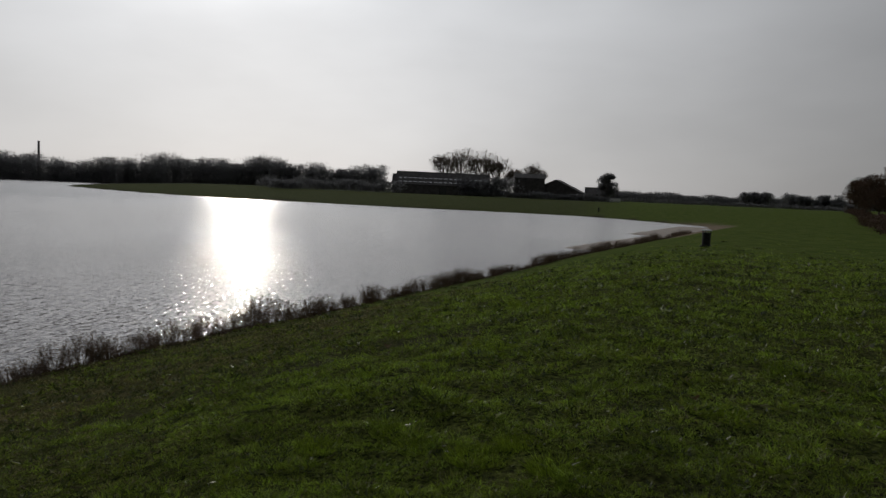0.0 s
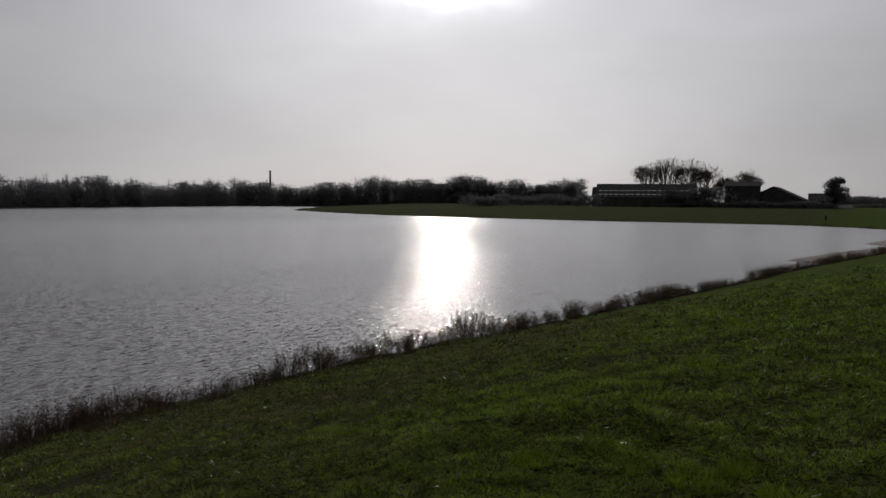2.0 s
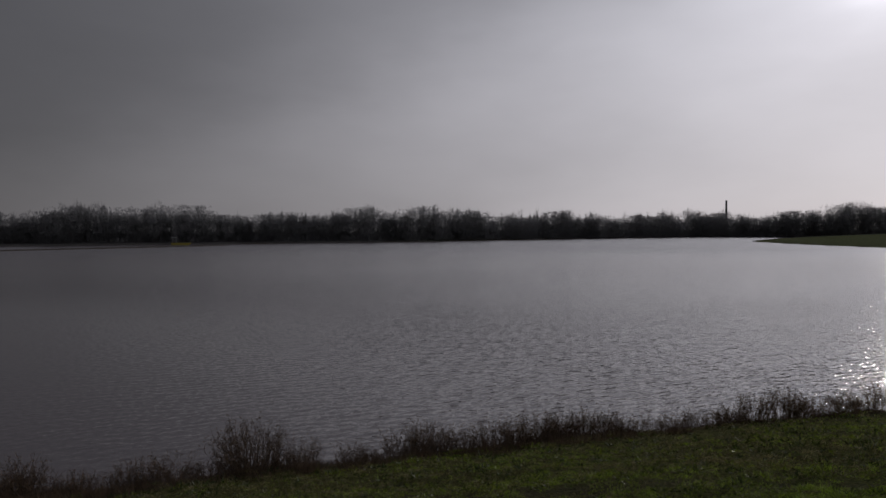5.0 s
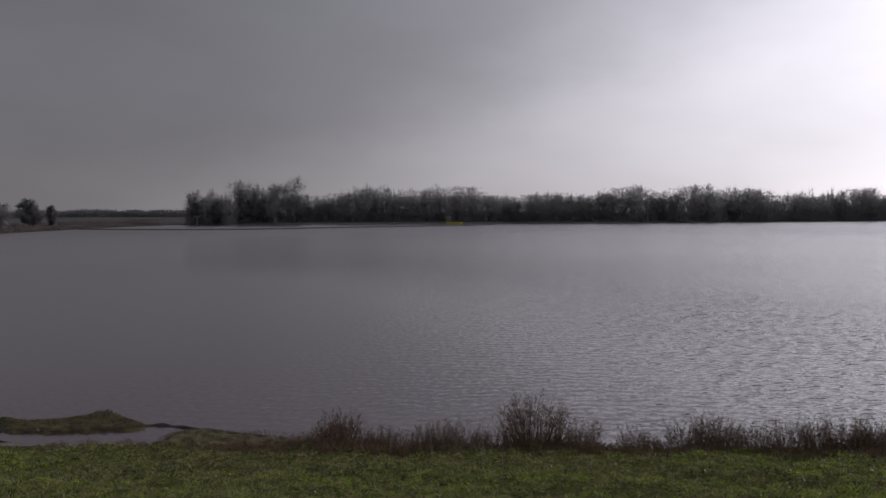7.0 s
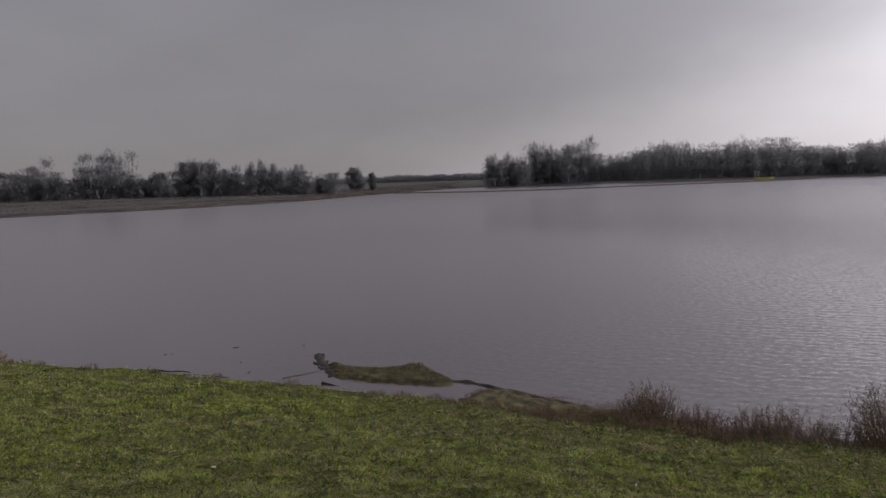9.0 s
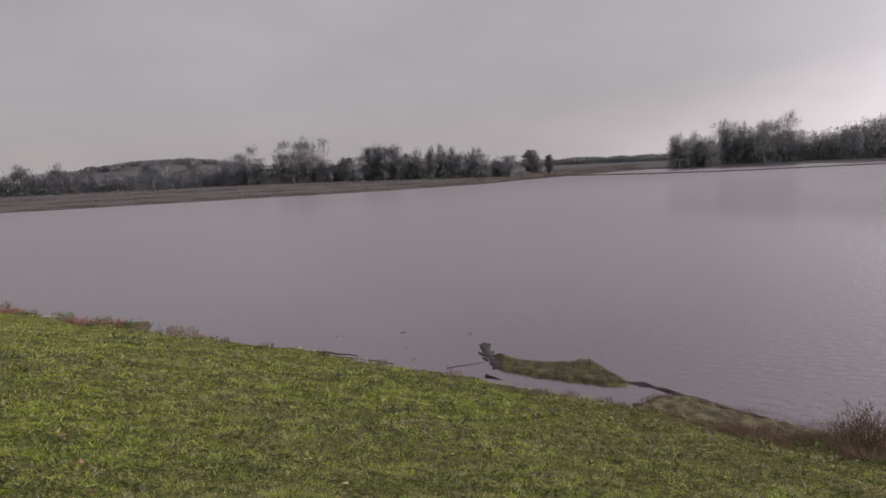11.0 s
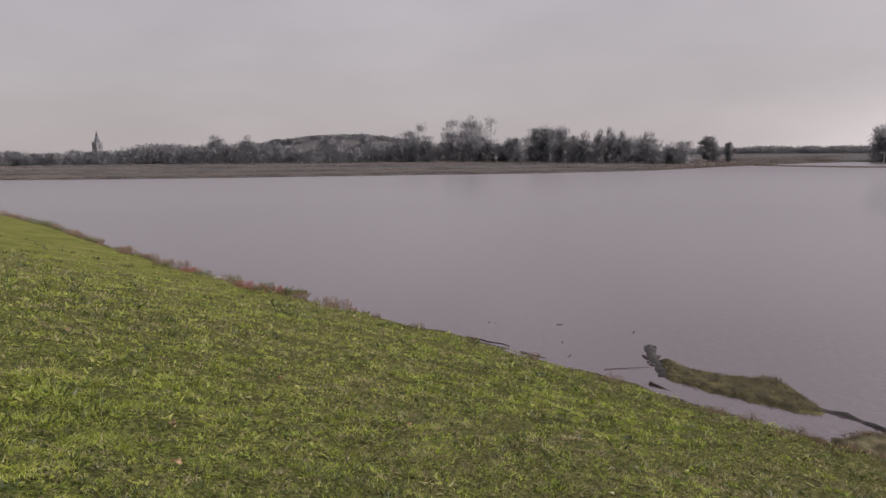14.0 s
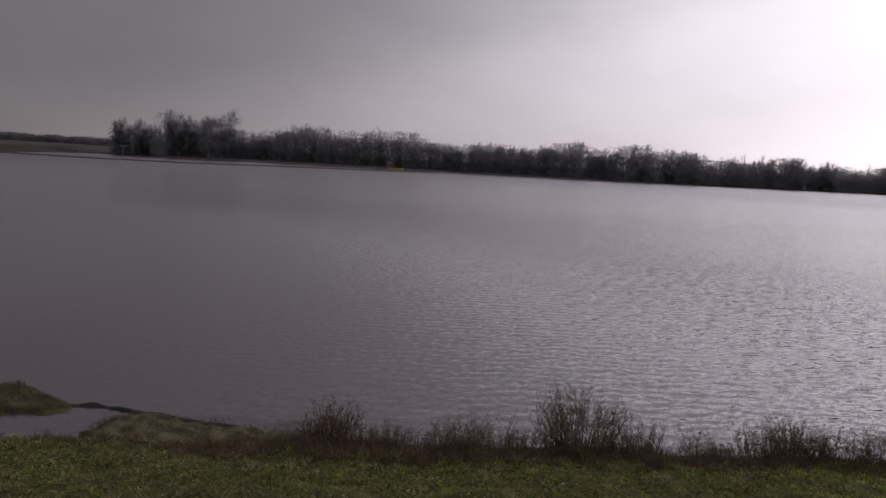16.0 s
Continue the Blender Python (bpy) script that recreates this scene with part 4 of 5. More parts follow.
def litter_bin(x, y, turn):
    b = thing("litter_bin", x, y, turn=turn, label="black litter bin with a pale lid on the grass bank", category="bin")
    bm = bmesh.new()
    lathe(bm, [(0.3, -0.06), (0.3, 0.05), (0.24, 0.06)], 20)
    part("foot_plate", bm, M_BLACK, b)
    bm = bmesh.new()
    lathe(bm, [(0.23, 0.062), (0.235, 0.1), (0.215, 0.12), (0.225, 0.68), (0.24, 0.7), (0.24, 0.74), (0.2, 0.745)], 24)
    part("body", bm, M_BLACK, b)
    for k in range(4):
        bm = bmesh.new()
        a = math.pi / 4 + k * math.pi / 2
        box(bm, 0.2 * math.cos(a) - 0.015, 0.2 * math.sin(a) - 0.015, 0.74, 0.2 * math.cos(a) + 0.015, 0.2 * math.sin(a) + 0.015, 0.845)
        part("lid_support", bm, M_BLACK, b)
    bm = bmesh.new()
    lathe(bm, [(0.27, 0.84), (0.28, 0.86), (0.2, 0.9), (0.05, 0.92)], 24)
    part("lid", bm, M_STEEL, b, "pale grey metal lid")


litter_bin(3.9, 39.8, 20)


def post(name, x, y, h, r, label, mat=M_BLACK):
    p = thing(name, x, y, label=label, category="post")
    bm = bmesh.new()
    lathe(bm, [(r, -0.3), (r, h - 0.05), (r * 0.6, h)], 10)
    part("shaft", bm, mat, p)
    bm = bmesh.new()
    lathe(bm, [(r * 1.15, h * 0.72), (r * 1.15, h * 0.86)], 10)
    part("band", bm, M_BLACK, p)
    return p


post("marker_post", *at_bearing(2.5, 205, 0, 0), 1.3, 0.2, "dark wooden marker post in the field")


def white_trough():
    t = thing("farm_tank", *at_bearing(1.35, 318, 0, 0), turn=10, label="low white tank beside the farm tree", category="tank")
    bm = bmesh.new()
    box(bm, -2.6, -0.8, 0.25, 2.6, 0.8, 1.7, 0.25)
    part("body", bm, M_WHITE, t)
    for px in (-1.8, 1.8):
        bm = bmesh.new()
        box(bm, px - 0.2, -0.7, -0.1, px + 0.2, 0.7, 0.3)
        part("foot", bm, M_CONCRETE, t)


white_trough()


def chimney():
    c = thing("chimney", *at_bearing(44.35, 900, 0, 0), label="slim tall factory chimney far behind the woods", category="chimney")
    bm = bmesh.new()
    lathe(bm, [(1.6, -1), (1.35, 20), (1.05, 37), (1.2, 37.3), (1.2, 38.4), (0.9, 38.5)], 20)
    part("shaft", bm, M_CONCRETE, c)
    for z in (26, 33):
        bm = bmesh.new()
        lathe(bm, [(1.4, z), (1.4, z + 0.5)], 20)
        part("ring_band", bm, M_CLAD, c)


chimney()


def church():
    c = thing("church_tower", *at_bearing(163.1, 900), turn=20, label="grey church tower with a slate spire far away", category="church")
    bm = bmesh.new()
    box(bm, -3.9, -3.9, -2, 3.9, 3.9, 17)
    t = part("tower", bm, M_GREYSTONE, c)
    bm = bmesh.new()
    box(bm, -4.2, -4.2, 17.004, 4.2, 4.2, 17.6)
    part("cornice", bm, M_GREYSTONE, t)
    bm = bmesh.new()
    lathe(bm, [(4.0, 17.6), (2.8, 20), (1.4, 24), (0.1, 31)], 8)
    part("spire", bm, M_SLATE, c)
    for a in range(4):
        bm = bmesh.new()
        box(bm, -0.8, -4.0, 11, 0.8, -3.92, 15)
        bm.transform(pose(0, 0, 0, 0, 0, 90 * a))
        part("belfry_opening", bm, M_GLASS, t)


church()


def barge():
    b = thing("work_boat", -293, 19, z=0, turn=84, label="small yellow work boat moored at the far shore", category="boat")
    bm = bmesh.new()
    prof = [(-3.4, 0.55), (-3.2, 1.0), (2.6, 1.0), (3.6, 0.75), (3.2, 0.7)]
    rows = []
    for px, w0, zb in ((-3.4, 1.0, 0.1), (-2, 1.2, -0.25), (1.6, 1.2, -0.25), (2.9, 0.8, 0.0), (3.6, 0.08, 0.5)):
        rows.append([bm.verts.new((px, y, z)) for y, z in ((-w0, 0.95), (-w0 * 0.75, zb), (w0 * 0.75, zb), (w0, 0.95))])
    for a, c in zip(rows, rows[1:]):
        for k in range(3):
            bm.faces.new((a[k], a[k + 1], c[k + 1], c[k]))
        bm.faces.new((a[3], a[0], c[0], c[3]))
    bm.faces.new(rows[0][::-1])
    bm.faces.new(rows[-1])
    hull = part("hull", bm, M_YELLOW, b)
    bm = bmesh.new()
    box(bm, -3.2, -1.0, 0.954, 2.4, 1.0, 1.0)
    part("deck", bm, M_CLAD, hull)
    for px in (-2.9, -1.7):
        bm = bmesh.new()
        lathe(bm, [(0.06, 0.95), (0.06, 2.9)], 8, px, 0.6)
        part("canopy_post", bm, M_STEEL, b)
        bm = bmesh.new()
        lathe(bm, [(0.06, 0.95), (0.06, 2.9)], 8, px, -0.6)
        part("canopy_post", bm, M_STEEL, b)
    bm = bmesh.new()
    box(bm, -3.3, -0.9, 2.904, -1.3, 0.9, 3.05, 0.04)
    part("canopy", bm, M_WHITE, b, "white canopy roof")


barge()


def tee_sign():
    s = thing("sign", *at_bearing(106.1, 298), turn=106, label="pale grey tee-shaped waterway sign on the far shore", category="sign")
    bm = bmesh.new()
    lathe(bm, [(0.16, -0.3), (0.14, 4.6)], 10)
    part("pole", bm, M_CONCRETE, s)
    bm = bmesh.new()
    box(bm, -1.3, -0.08, 4.3, 1.3, -0.165, 4.75, 0.02)
    part("board", bm, M_CONCRETE, s)
    bm = bmesh.new()
    box(bm, -1.1, -0.3, -0.1, 1.1, 0.3, 0.35, 0.05)
    part("footing", bm, M_CONCRETE, s)


tee_sign()


# ---- the near waterline ----
def heap(name, spine, half, top, mat, label, category, cell=0.07, rough=0.05, seed=0.0):
    """A low bank of earth lying in shallow water, along a spine in the plan."""
    sp = np.array(spine, float)
    lo, hi = sp.min(0) - half * 1.6, sp.max(0) + half * 1.6
    xs, ys = np.arange(lo[0], hi[0], cell), np.arange(lo[1], hi[1], cell)
    X, Y = np.meshgrid(xs, ys, indexing="ij")
    p = np.stack([X.ravel(), Y.ravel()], -1)
    d = np.full(len(p), 1e9)
    for a, b in zip(sp, sp[1:]):
        e = b - a
        t = np.clip(((p - a) @ e) / (e @ e), 0, 1)
        d = np.minimum(d, np.linalg.norm(p - a - t[:, None] * e, axis=1))
    d = d + half * 0.13 * wave(p[:, 0], p[:, 1], 2.6, seed) + half * 0.08 * wave(p[:, 0], p[:, 1], 7.0, seed + 1)
    z = top * (1 - (d / half) ** 2) + rough * wave(p[:, 0], p[:, 1], 9.0, seed) * (d < half)
    z = np.maximum(z, -0.3)
    n0, n1 = len(xs), len(ys)
    ix = np.arange(n0 * n1).reshape(n0, n1)
    q = np.stack([ix[:-1, :-1], ix[1:, :-1], ix[1:, 1:], ix[:-1, 1:]], -1).reshape(-1, 4)
    q = q[(z[q].max(1) > -0.12)]
    used, inv = np.unique(q, return_inverse=True)
    ob = put_mesh(name, np.c_[p, z][used], inv.reshape(-1, 4), mat, smooth=True)
    return tagged(ob, label, category)


def mound(name, corners, top, mat, label, category, rise=0.3, rough=0.03, cell=0.06, bump=None, seed=0.0):
    """Low ground in the shallows with a ragged edge, inside a ring of corners; bump: a higher place, its radius and height."""
    ring = smooth_ring(corners)
    lo, hi = ring.min(0) - 0.5, ring.max(0) + 0.5
    xs, ys = np.arange(lo[0], hi[0], cell), np.arange(lo[1], hi[1], cell)
    X, Y = np.meshgrid(xs, ys, indexing="ij")
    p = np.stack([X.ravel(), Y.ravel()], -1)
    d = -ring_distance(p, ring) + 0.07 * wave(p[:, 0], p[:, 1], 6.0, seed) + 0.045 * wave(p[:, 0], p[:, 1], 17.0, seed + 1)
    z = top * (1.6 * sstep(-rise * 0.6, rise, d) - 0.6) + rough * wave(p[:, 0], p[:, 1], 13.0, seed) * sstep(0, 0.2, d)
    if bump:
        z += bump[3] * np.exp(-((p[:, 0] - bump[0]) ** 2 + (p[:, 1] - bump[1]) ** 2) / bump[2] ** 2) * sstep(0, 0.2, d)
    n0, n1 = len(xs), len(ys)
    ix = np.arange(n0 * n1).reshape(n0, n1)
    q = np.stack([ix[:-1, :-1], ix[1:, :-1], ix[1:, 1:], ix[:-1, 1:]], -1).reshape(-1, 4)
    q = q[z[q].max(1) > -0.03]
    used, inv = np.unique(q, return_inverse=True)
    ob = put_mesh(name, np.c_[p, z][used], inv.reshape(-1, 4), mat, smooth=True)
    return tagged(ob, label, category)


ISLE = [(-18.9, -11.15), (-18.6, -10.25), (-18.85, -9.15), (-19.1, -8.6), (-18.65, -7.9), (-18.05, -7.2), (-17.7, -7.1), (-17.45, -7.6), (-17.38, -9.0), (-17.4, -9.8), (-17.6, -10.45), (-18.2, -10.9)]
M_TURF = material("islet_turf", (0.05, 0.045, 0.03), (0.15, 0.13, 0.06), scale=4.0, rough=0.95, bump=0.04, spec=0.1, mid=(0.085, 0.077, 0.042))
mound("islet", ISLE, 0.07, M_TURF, "low grassy islet with a muddy edge near the shore", "islet", rough=0.025, bump=(-18.85, -8.6, 0.45, 0.05), seed=0.4)
BANK = [(-16.75, -6.5), (-17.35, -6.2), (-17.5, -5.4), (-17.05, -4.65), (-16.9, -3.9), (-16.65, -3.0), (-16.5, -2.0), (-15.6, -1.9), (-15.5, -3.6), (-15.6, -5.0), (-16.2, -6.4)]
M_SILT = material("damp_silt_bank", (0.07, 0.062, 0.036), (0.18, 0.16, 0.085), scale=4.0, rough=0.9, bump=0.05, spec=0.15, mid=(0.115, 0.1, 0.055))
mound("mud_bank", BANK, 0.1, M_SILT, "flat damp mud bank at the foot of the grass", "mud bank", rough=0.03, seed=2.1)
heap("mud_bar", [(-19.6, -12.05), (-18.7, -11.4), (-18.1, -10.85), (-17.7, -10.5)], 0.14, 0.03, M_STONE, "dark stony tongue at the tip of the islet", "mud bar", cell=0.04, rough=0.015, seed=4.4)
heap("mud_bar", [(-17.95, -7.25), (-18.0, -6.85), (-17.75, -6.2), (-17.5, -5.6), (-17.1, -4.75), (-16.95, -4.0)], 0.085, 0.045, M_STONE, "narrow dark ragged mud bar joining islet and shore", "mud bar", cell=0.035, rough=0.018, seed=1.1)
heap("sand_bar", [at_bearing(113.7, 238), at_bearing(108, 221), at_bearing(102, 218), at_bearing(95.3, 235), at_bearing(87.2, 258), at_bearing(83, 280)], 2.4, 0.34, M_MUD, "thin dark bar in the water before the far shore", "sand bar", cell=0.8, rough=0.03)
M_SAND = material("wet_sand", (0.46, 0.37, 0.3), (0.62, 0.52, 0.43), scale=0.6, rough=0.6, bump=0.03)
heap("sand_flat", [(-3.9, 73), (-1.2, 84), (2.0, 95), (5.0, 106)], 2.3, 0.045, M_SAND, "shallow wet sand along the end of the bay", "sand flat", cell=0.3, rough=0.025, seed=8.0)
heap("sand_flat", [(4.2, 110), (8.5, 128), (13.0, 148)], 4.4, 0.07, M_SAND, "wet tan sand flat at the end of the bay", "sand flat", cell=0.45, rough=0.03, seed=5.0)
heap("islet", [(-16.9, -25.0), (-16.5, -25.5)], 0.3, 0.07, M_TURF, "tiny green islet of water plants by the shore", "islet", seed=3.0)


rng = np.random.default_rng(12)
M_SEDGE = material("islet_sedge", (0.115, 0.098, 0.055), (0.24, 0.2, 0.115), scale=2.0, rough=0.8, island=0.5, spec=0.2)
isle = smooth_ring(ISLE)
ixy = np.c_[rng.uniform(-19.2, -17.3, 15000), rng.uniform(-11.2, -7.0, 15000)]
ixy = ixy[ring_distance(ixy, isle) < -0.1]
n = len(ixy)
knoll = np.exp(-((ixy[:, 0] + 18.85) ** 2 + (ixy[:, 1] + 8.6) ** 2) / 0.16)
id_ = np.c_[rng.normal(0, 0.5, (n, 2)), np.ones(n)]
id_ /= np.linalg.norm(id_, axis=1, keepdims=True)
tagged(triangles("islet_grass", slivers(np.c_[ixy, 0.04 + 0.05 * knoll], id_, rng.uniform(0.02, 0.08, n) * (1 + knoll), rng.uniform(0.008, 0.018, n), rng), M_SEDGE), "short grass growing on the islet", "grass", kind="stuff")


def stone(name, x, y, z, r, seed, mat, label, group):
    rng = np.random.default_rng(seed)
    bm = bmesh.new()
    bmesh.ops.create_icosphere(bm, subdivisions=2, radius=r)
    for v in bm.verts:
        k = 1 + 0.25 * noise.noise(v.co * (1.6 / r) + Vector((seed, 0, 0)))
        v.co = Vector((v.co.x * 1.25 * k, v.co.y * k, v.co.z * 0.65 * k))
    ob = part(name, bm, mat)
    ob.matrix_basis = pose(x, y, z, 0, 0, rng.uniform(0, 360))
    return tagged(ob, label, "stone", group)


rng = np.random.default_rng(5)
for k in range(56):
    t = rng.uniform(0, 1)
    x, y = -19.65 + 2.0 * t + rng.normal(0, 0.1), -12.1 + 1.55 * t + rng.normal(0, 0.1)
    stone("stone", x, y, 0.02 * rng.uniform(), rng.uniform(0.02, 0.055), k, M_STONE, "wet grey rubble stone at the islet tip", "rubble at the islet tip")
for k in range(6):
    x, y = -15.9 + rng.normal(0, 0.16), -29.2 + rng.normal(0, 0.5)
    stone("stone", x, y, max(ground_at(x, y), 0) + 0.06, rng.uniform(0.1, 0.22), 40 + k, M_PALE, "pale stone lying among the shore plants", "pale stones on the shore")


def driftwood(x, y, turn, length, r, label, z=0.02):
    rg = np.random.default_rng(int(length * 100))
    v, f = [], []
    p = Vector((-length / 2, 0, 0))
    for k in range(6):
        q = p + Vector((length / 6, rg.normal(0, 0.02), rg.normal(0, 0.01)))
        tube(v, f, p, q, r * (1 - 0.08 * k), r * (1 - 0.08 * (k + 1)), 8)
        p = q
    v_n = len(v)
    f.append(tuple(range(8)))
    f.append(tuple(range(v_n - 8, v_n)))
    ob = put_mesh("log", v, f, M_LOG, smooth=True)
    ob.matrix_basis = pose(x, y, z, 0, 0, turn)
    tagged(ob, label, "log")


driftwood(-16.95, -10.12, 88, 0.62, 0.05, "dark waterlogged log lying in the shallows")
driftwood(-16.85, -15.3, 96, 1.5, 0.028, "thin dark branch lying along the waterline", 0.03)
for k, (x, y) in enumerate([(-20.6, -13.2), (-18.3, -13.9), (-21.5, -12.1), (-18.6, -16.8), (-19.9, -15.2), (-17.5, -13.0)]):
    driftwood(x, y, 37 * k, 0.16 + 0.03 * k, 0.012, "small dark twig floating on the calm water", 0.005)
driftwood(-16.7, -13.6, 80, 0.9, 0.02, "short dark branch at the waterline", 0.03)
driftwood(-17.55, -11.4, 143, 1.1, 0.009, "thin dark branch lying across the shallows", 0.01)


def shrub_mesh(seed, h, w, stems, leafy):
    """Upright dry stems that fork, with seed heads and withered leaves."""
    rg = np.random.default_rng(seed)
    sv, sf, tips = [], [], []
    for _ in range(stems):
        a, r = rg.uniform(0, 2 * math.pi), w * 0.45 * rg.uniform(0, 1) ** 0.5
        p = Vector((r * math.cos(a), r * math.sin(a), -0.06))
        lean = Vector((math.cos(a), math.sin(a), 0)) * rg.uniform(0.05, 0.4) * (w / h)
        d = (Vector((0, 0, 1)) + lean + Vector(rg.normal(0, 0.08, 3))).normalized()
        hh = h * rg.uniform(0.45, 1.05) * (1 - 0.35 * (r / (w * 0.45 + 1e-6)) ** 2)
        for k in range(3):
            q = p + d * hh / 3
            tube(sv, sf, p, q, 0.007 - 0.0015 * k, 0.0055 - 0.0015 * k, 3)
            if k:
                for _ in range(2):
                    bd = (d + Vector(rg.normal(0, 0.45, 3))).normalized()
                    e = q + bd * hh * rg.uniform(0.12, 0.3)
                    tube(sv, sf, q, e, 0.0035, 0.002, 3)
                    tips.append((q.lerp(e, 0.5), bd))
                    tips.append((e, bd))
            p = q
            d = (d + Vector(rg.normal(0, 0.12, 3))).normalized()
        tips.append((p, d))
    n = int(leafy * 0.85)
    k = rg.integers(0, len(tips), n)
    c = np.array([tips[i][0] for i in k]) + rg.normal(0, 0.03, (n, 3))
    dd = np.array([tips[i][1] for i in k]) + rg.normal(0, 0.7, (n, 3))
    dd /= np.linalg.norm(dd, axis=1, keepdims=True)
    tri = slivers(c, dd, rg.uniform(0.025, 0.07, n), rg.uniform(0.007, 0.02, n), rg)
    return sv, sf, tri


def shrub(seed, h, w, stems, leafy, mat, label, category="shrub", group=""):
    sv, sf, tri = shrub_mesh(seed, h, w, stems, leafy)
    e = tagged(new("shrub"), label, category, group)
    tagged(put_mesh("dry_brush", sv, sf, M_STEM, e), kind="stuff")
    tagged(triangles("seed_foliage" if mat is M_SEED else "foliage", tri, mat, e), kind="stuff")
    return e


DRY = "dark dry stalks with seed heads at the waterline"
KINDS = [shrub(100 + k, 0.6 + 0.08 * k, 0.75 + 0.12 * (k % 3), 62 + 8 * k, 1500, M_SEED, DRY, group="dry plants along the waterline") for k in range(5)]
BIG = shrub(120, 1.12, 1.35, 190, 4200, M_SEED, "large rounded dry bush at the waterline", group="dry plants along the waterline")
LOW = [shrub(130 + k, 0.34 + 0.08 * k, 0.8, 45, 1300, m, lab, group="low plants along the waterline")
       for k, (m, lab) in enumerate([(M_REDLEAF, "low red-leaved autumn plants at the waterline"), (M_GREENLEAF, "low green-leaved plants at the waterline"),
                                     (M_SEED, "low brown withered plants at the waterline")])]
placed = set()


def shore_x(y):
    """The waterline of the near bank at a given y."""
    near_part = RING[: 19 * 6]
    return float(np.interp(y, near_part[:, 1], near_part[:, 0]))


def plant(kind, y, inland, scale, turn):
    x = shore_x(y) + inland
    m = pose(x, y, max(ground_at(x, y), 0.0) - 0.02, 0, 0, turn) @ Matrix.Scale(scale, 4)
    if kind not in placed:
        placed.add(kind)
        kind.matrix_basis = m
        return
    o = copy_thing(kind, pose(0, 0, 0))
    o.matrix_basis = m


rng = np.random.default_rng(77)
plant(BIG, 2.0, 0.55, 0.94, 0)
for y, s in ((-2.4, 0.9), (-2.2, 0.95), (-1.9, 0.8), (-1.2, 0.7), (-0.4, 0.65), (0.1, 0.8), (0.65, 0.75), (3.1, 0.75), (4.2, 0.7), (4.6, 0.5), (5.3, 0.85), (5.8, 0.95), (6.2, 0.8), (6.8, 1.0), (7.5, 0.85), (8.0, 0.95), (8.5, 0.9)):
    plant(KINDS[int(rng.integers(5))], y, 0.35 + rng.uniform(0, 0.3), s, rng.uniform(0, 360))
y = 9.0
while y < 118:
    dense = 0.75 + 0.5 * math.sin(y / 2.7) + 0.35 * math.sin(y / 1.1)
    if dense > 0.1:
        plant(KINDS[int(rng.integers(5))], y, 0.3 + rng.uniform(0, 0.5), rng.uniform(0.5, 0.95) * (0.85 + 0.4 * dense), rng.uniform(0, 360))
    y += rng.uniform(0.35, 0.8) * (1 + max(0, y - 30) / 45)
for y in np.arange(9.2, 14.5, 0.6):
    plant(KINDS[int(rng.integers(5))], float(y), 0.35 + rng.uniform(0, 0.4), rng.uniform(0.5, 0.8), rng.uniform(0, 360))
y = -3.2
while y > -20:
    plant(LOW[2], y, 0.5 + rng.uniform(0, 0.5), rng.uniform(0.3, 0.5), rng.uniform(0, 360))
    y -= rng.uniform(0.5, 0.9) * (1 if y > -8 else 3)
for y in np.arange(-2.7, 9.2, 0.55):
    plant(LOW[2], float(y), 0.35 + rng.uniform(0, 0.5), rng.uniform(0.45, 0.85), rng.uniform(0, 360))
for k in range(44):
    plant(LOW[2], rng.uniform(-8.5, -2.4) if k < 22 else rng.uniform(-4.8, -2.0), rng.uniform(0.3, 1.7), rng.uniform(0.15, 0.34) if k < 22 else rng.uniform(0.3, 0.5), rng.uniform(0, 360))


def withered_growth():
    """Low brown stalks on the mud bank and along the foot of the taller plants."""
    rg = np.random.default_rng(91)
    c = np.r_[np.c_[rg.uniform(-17.4, -15.6, 120), rg.uniform(-6.3, -2.0, 120)], np.c_[rg.uniform(0.6, 1.6, 110), rg.uniform(-2.6, 13.0, 110)]]
    c[120:, 0] += np.interp(c[120:, 1], RING[: 19 * 6, 1], RING[: 19 * 6, 0])
    k = np.repeat(np.arange(len(c)), 130)
    off = rg.normal(0, 0.14, (len(k), 2))
    xy = c[k] + off
    z = np.maximum(height(xy), np.where(ring_distance(xy, smooth_ring(BANK)) < 0, 0.07, 0.0))
    way = np.c_[off * 2.0 + rg.normal(0, 0.35, (len(k), 2)), np.ones(len(k))]
    way /= np.linalg.norm(way, axis=1, keepdims=True)
    tall = np.where(k < 120, 0.055, 0.24) * rg.uniform(0.3, 1.2, len(k))
    tagged(triangles("withered_growth", slivers(np.c_[xy, z - 0.02], way, tall, rg.uniform(0.005, 0.014, len(k)), rg), M_SEED), "low brown withered stalks on the damp bank", "plants", kind="stuff")


withered_growth()
y = -20.5
while y > -105:
    k = 0 if rng.uniform() < (0.8 if -27.4 < y < -23.4 or -32.0 < y < -30.6 else 0.06) else (1 if rng.uniform() < 0.58 and y < -22.8 else 2)
    plant(LOW[k], y, 0.1 + rng.uniform(0, 0.6), rng.uniform(0.35, 0.95), rng.uniform(0, 360))
    y -= rng.uniform(0.3, 0.85) * (1 + max(0, -y - 40) / 35)
plant(LOW[1], -112.5, 4.6, 2.3, 30)
plant(LOW[2], -113.5, 3.3, 2.0, 80)
first = post("white_post", *at_bearing(181.5, 84), 1.6, 0.055, "white post in a row along the bank", M_WHITE)
tagged(first, "white post in a row along the bank", "post", "white posts along the bank")
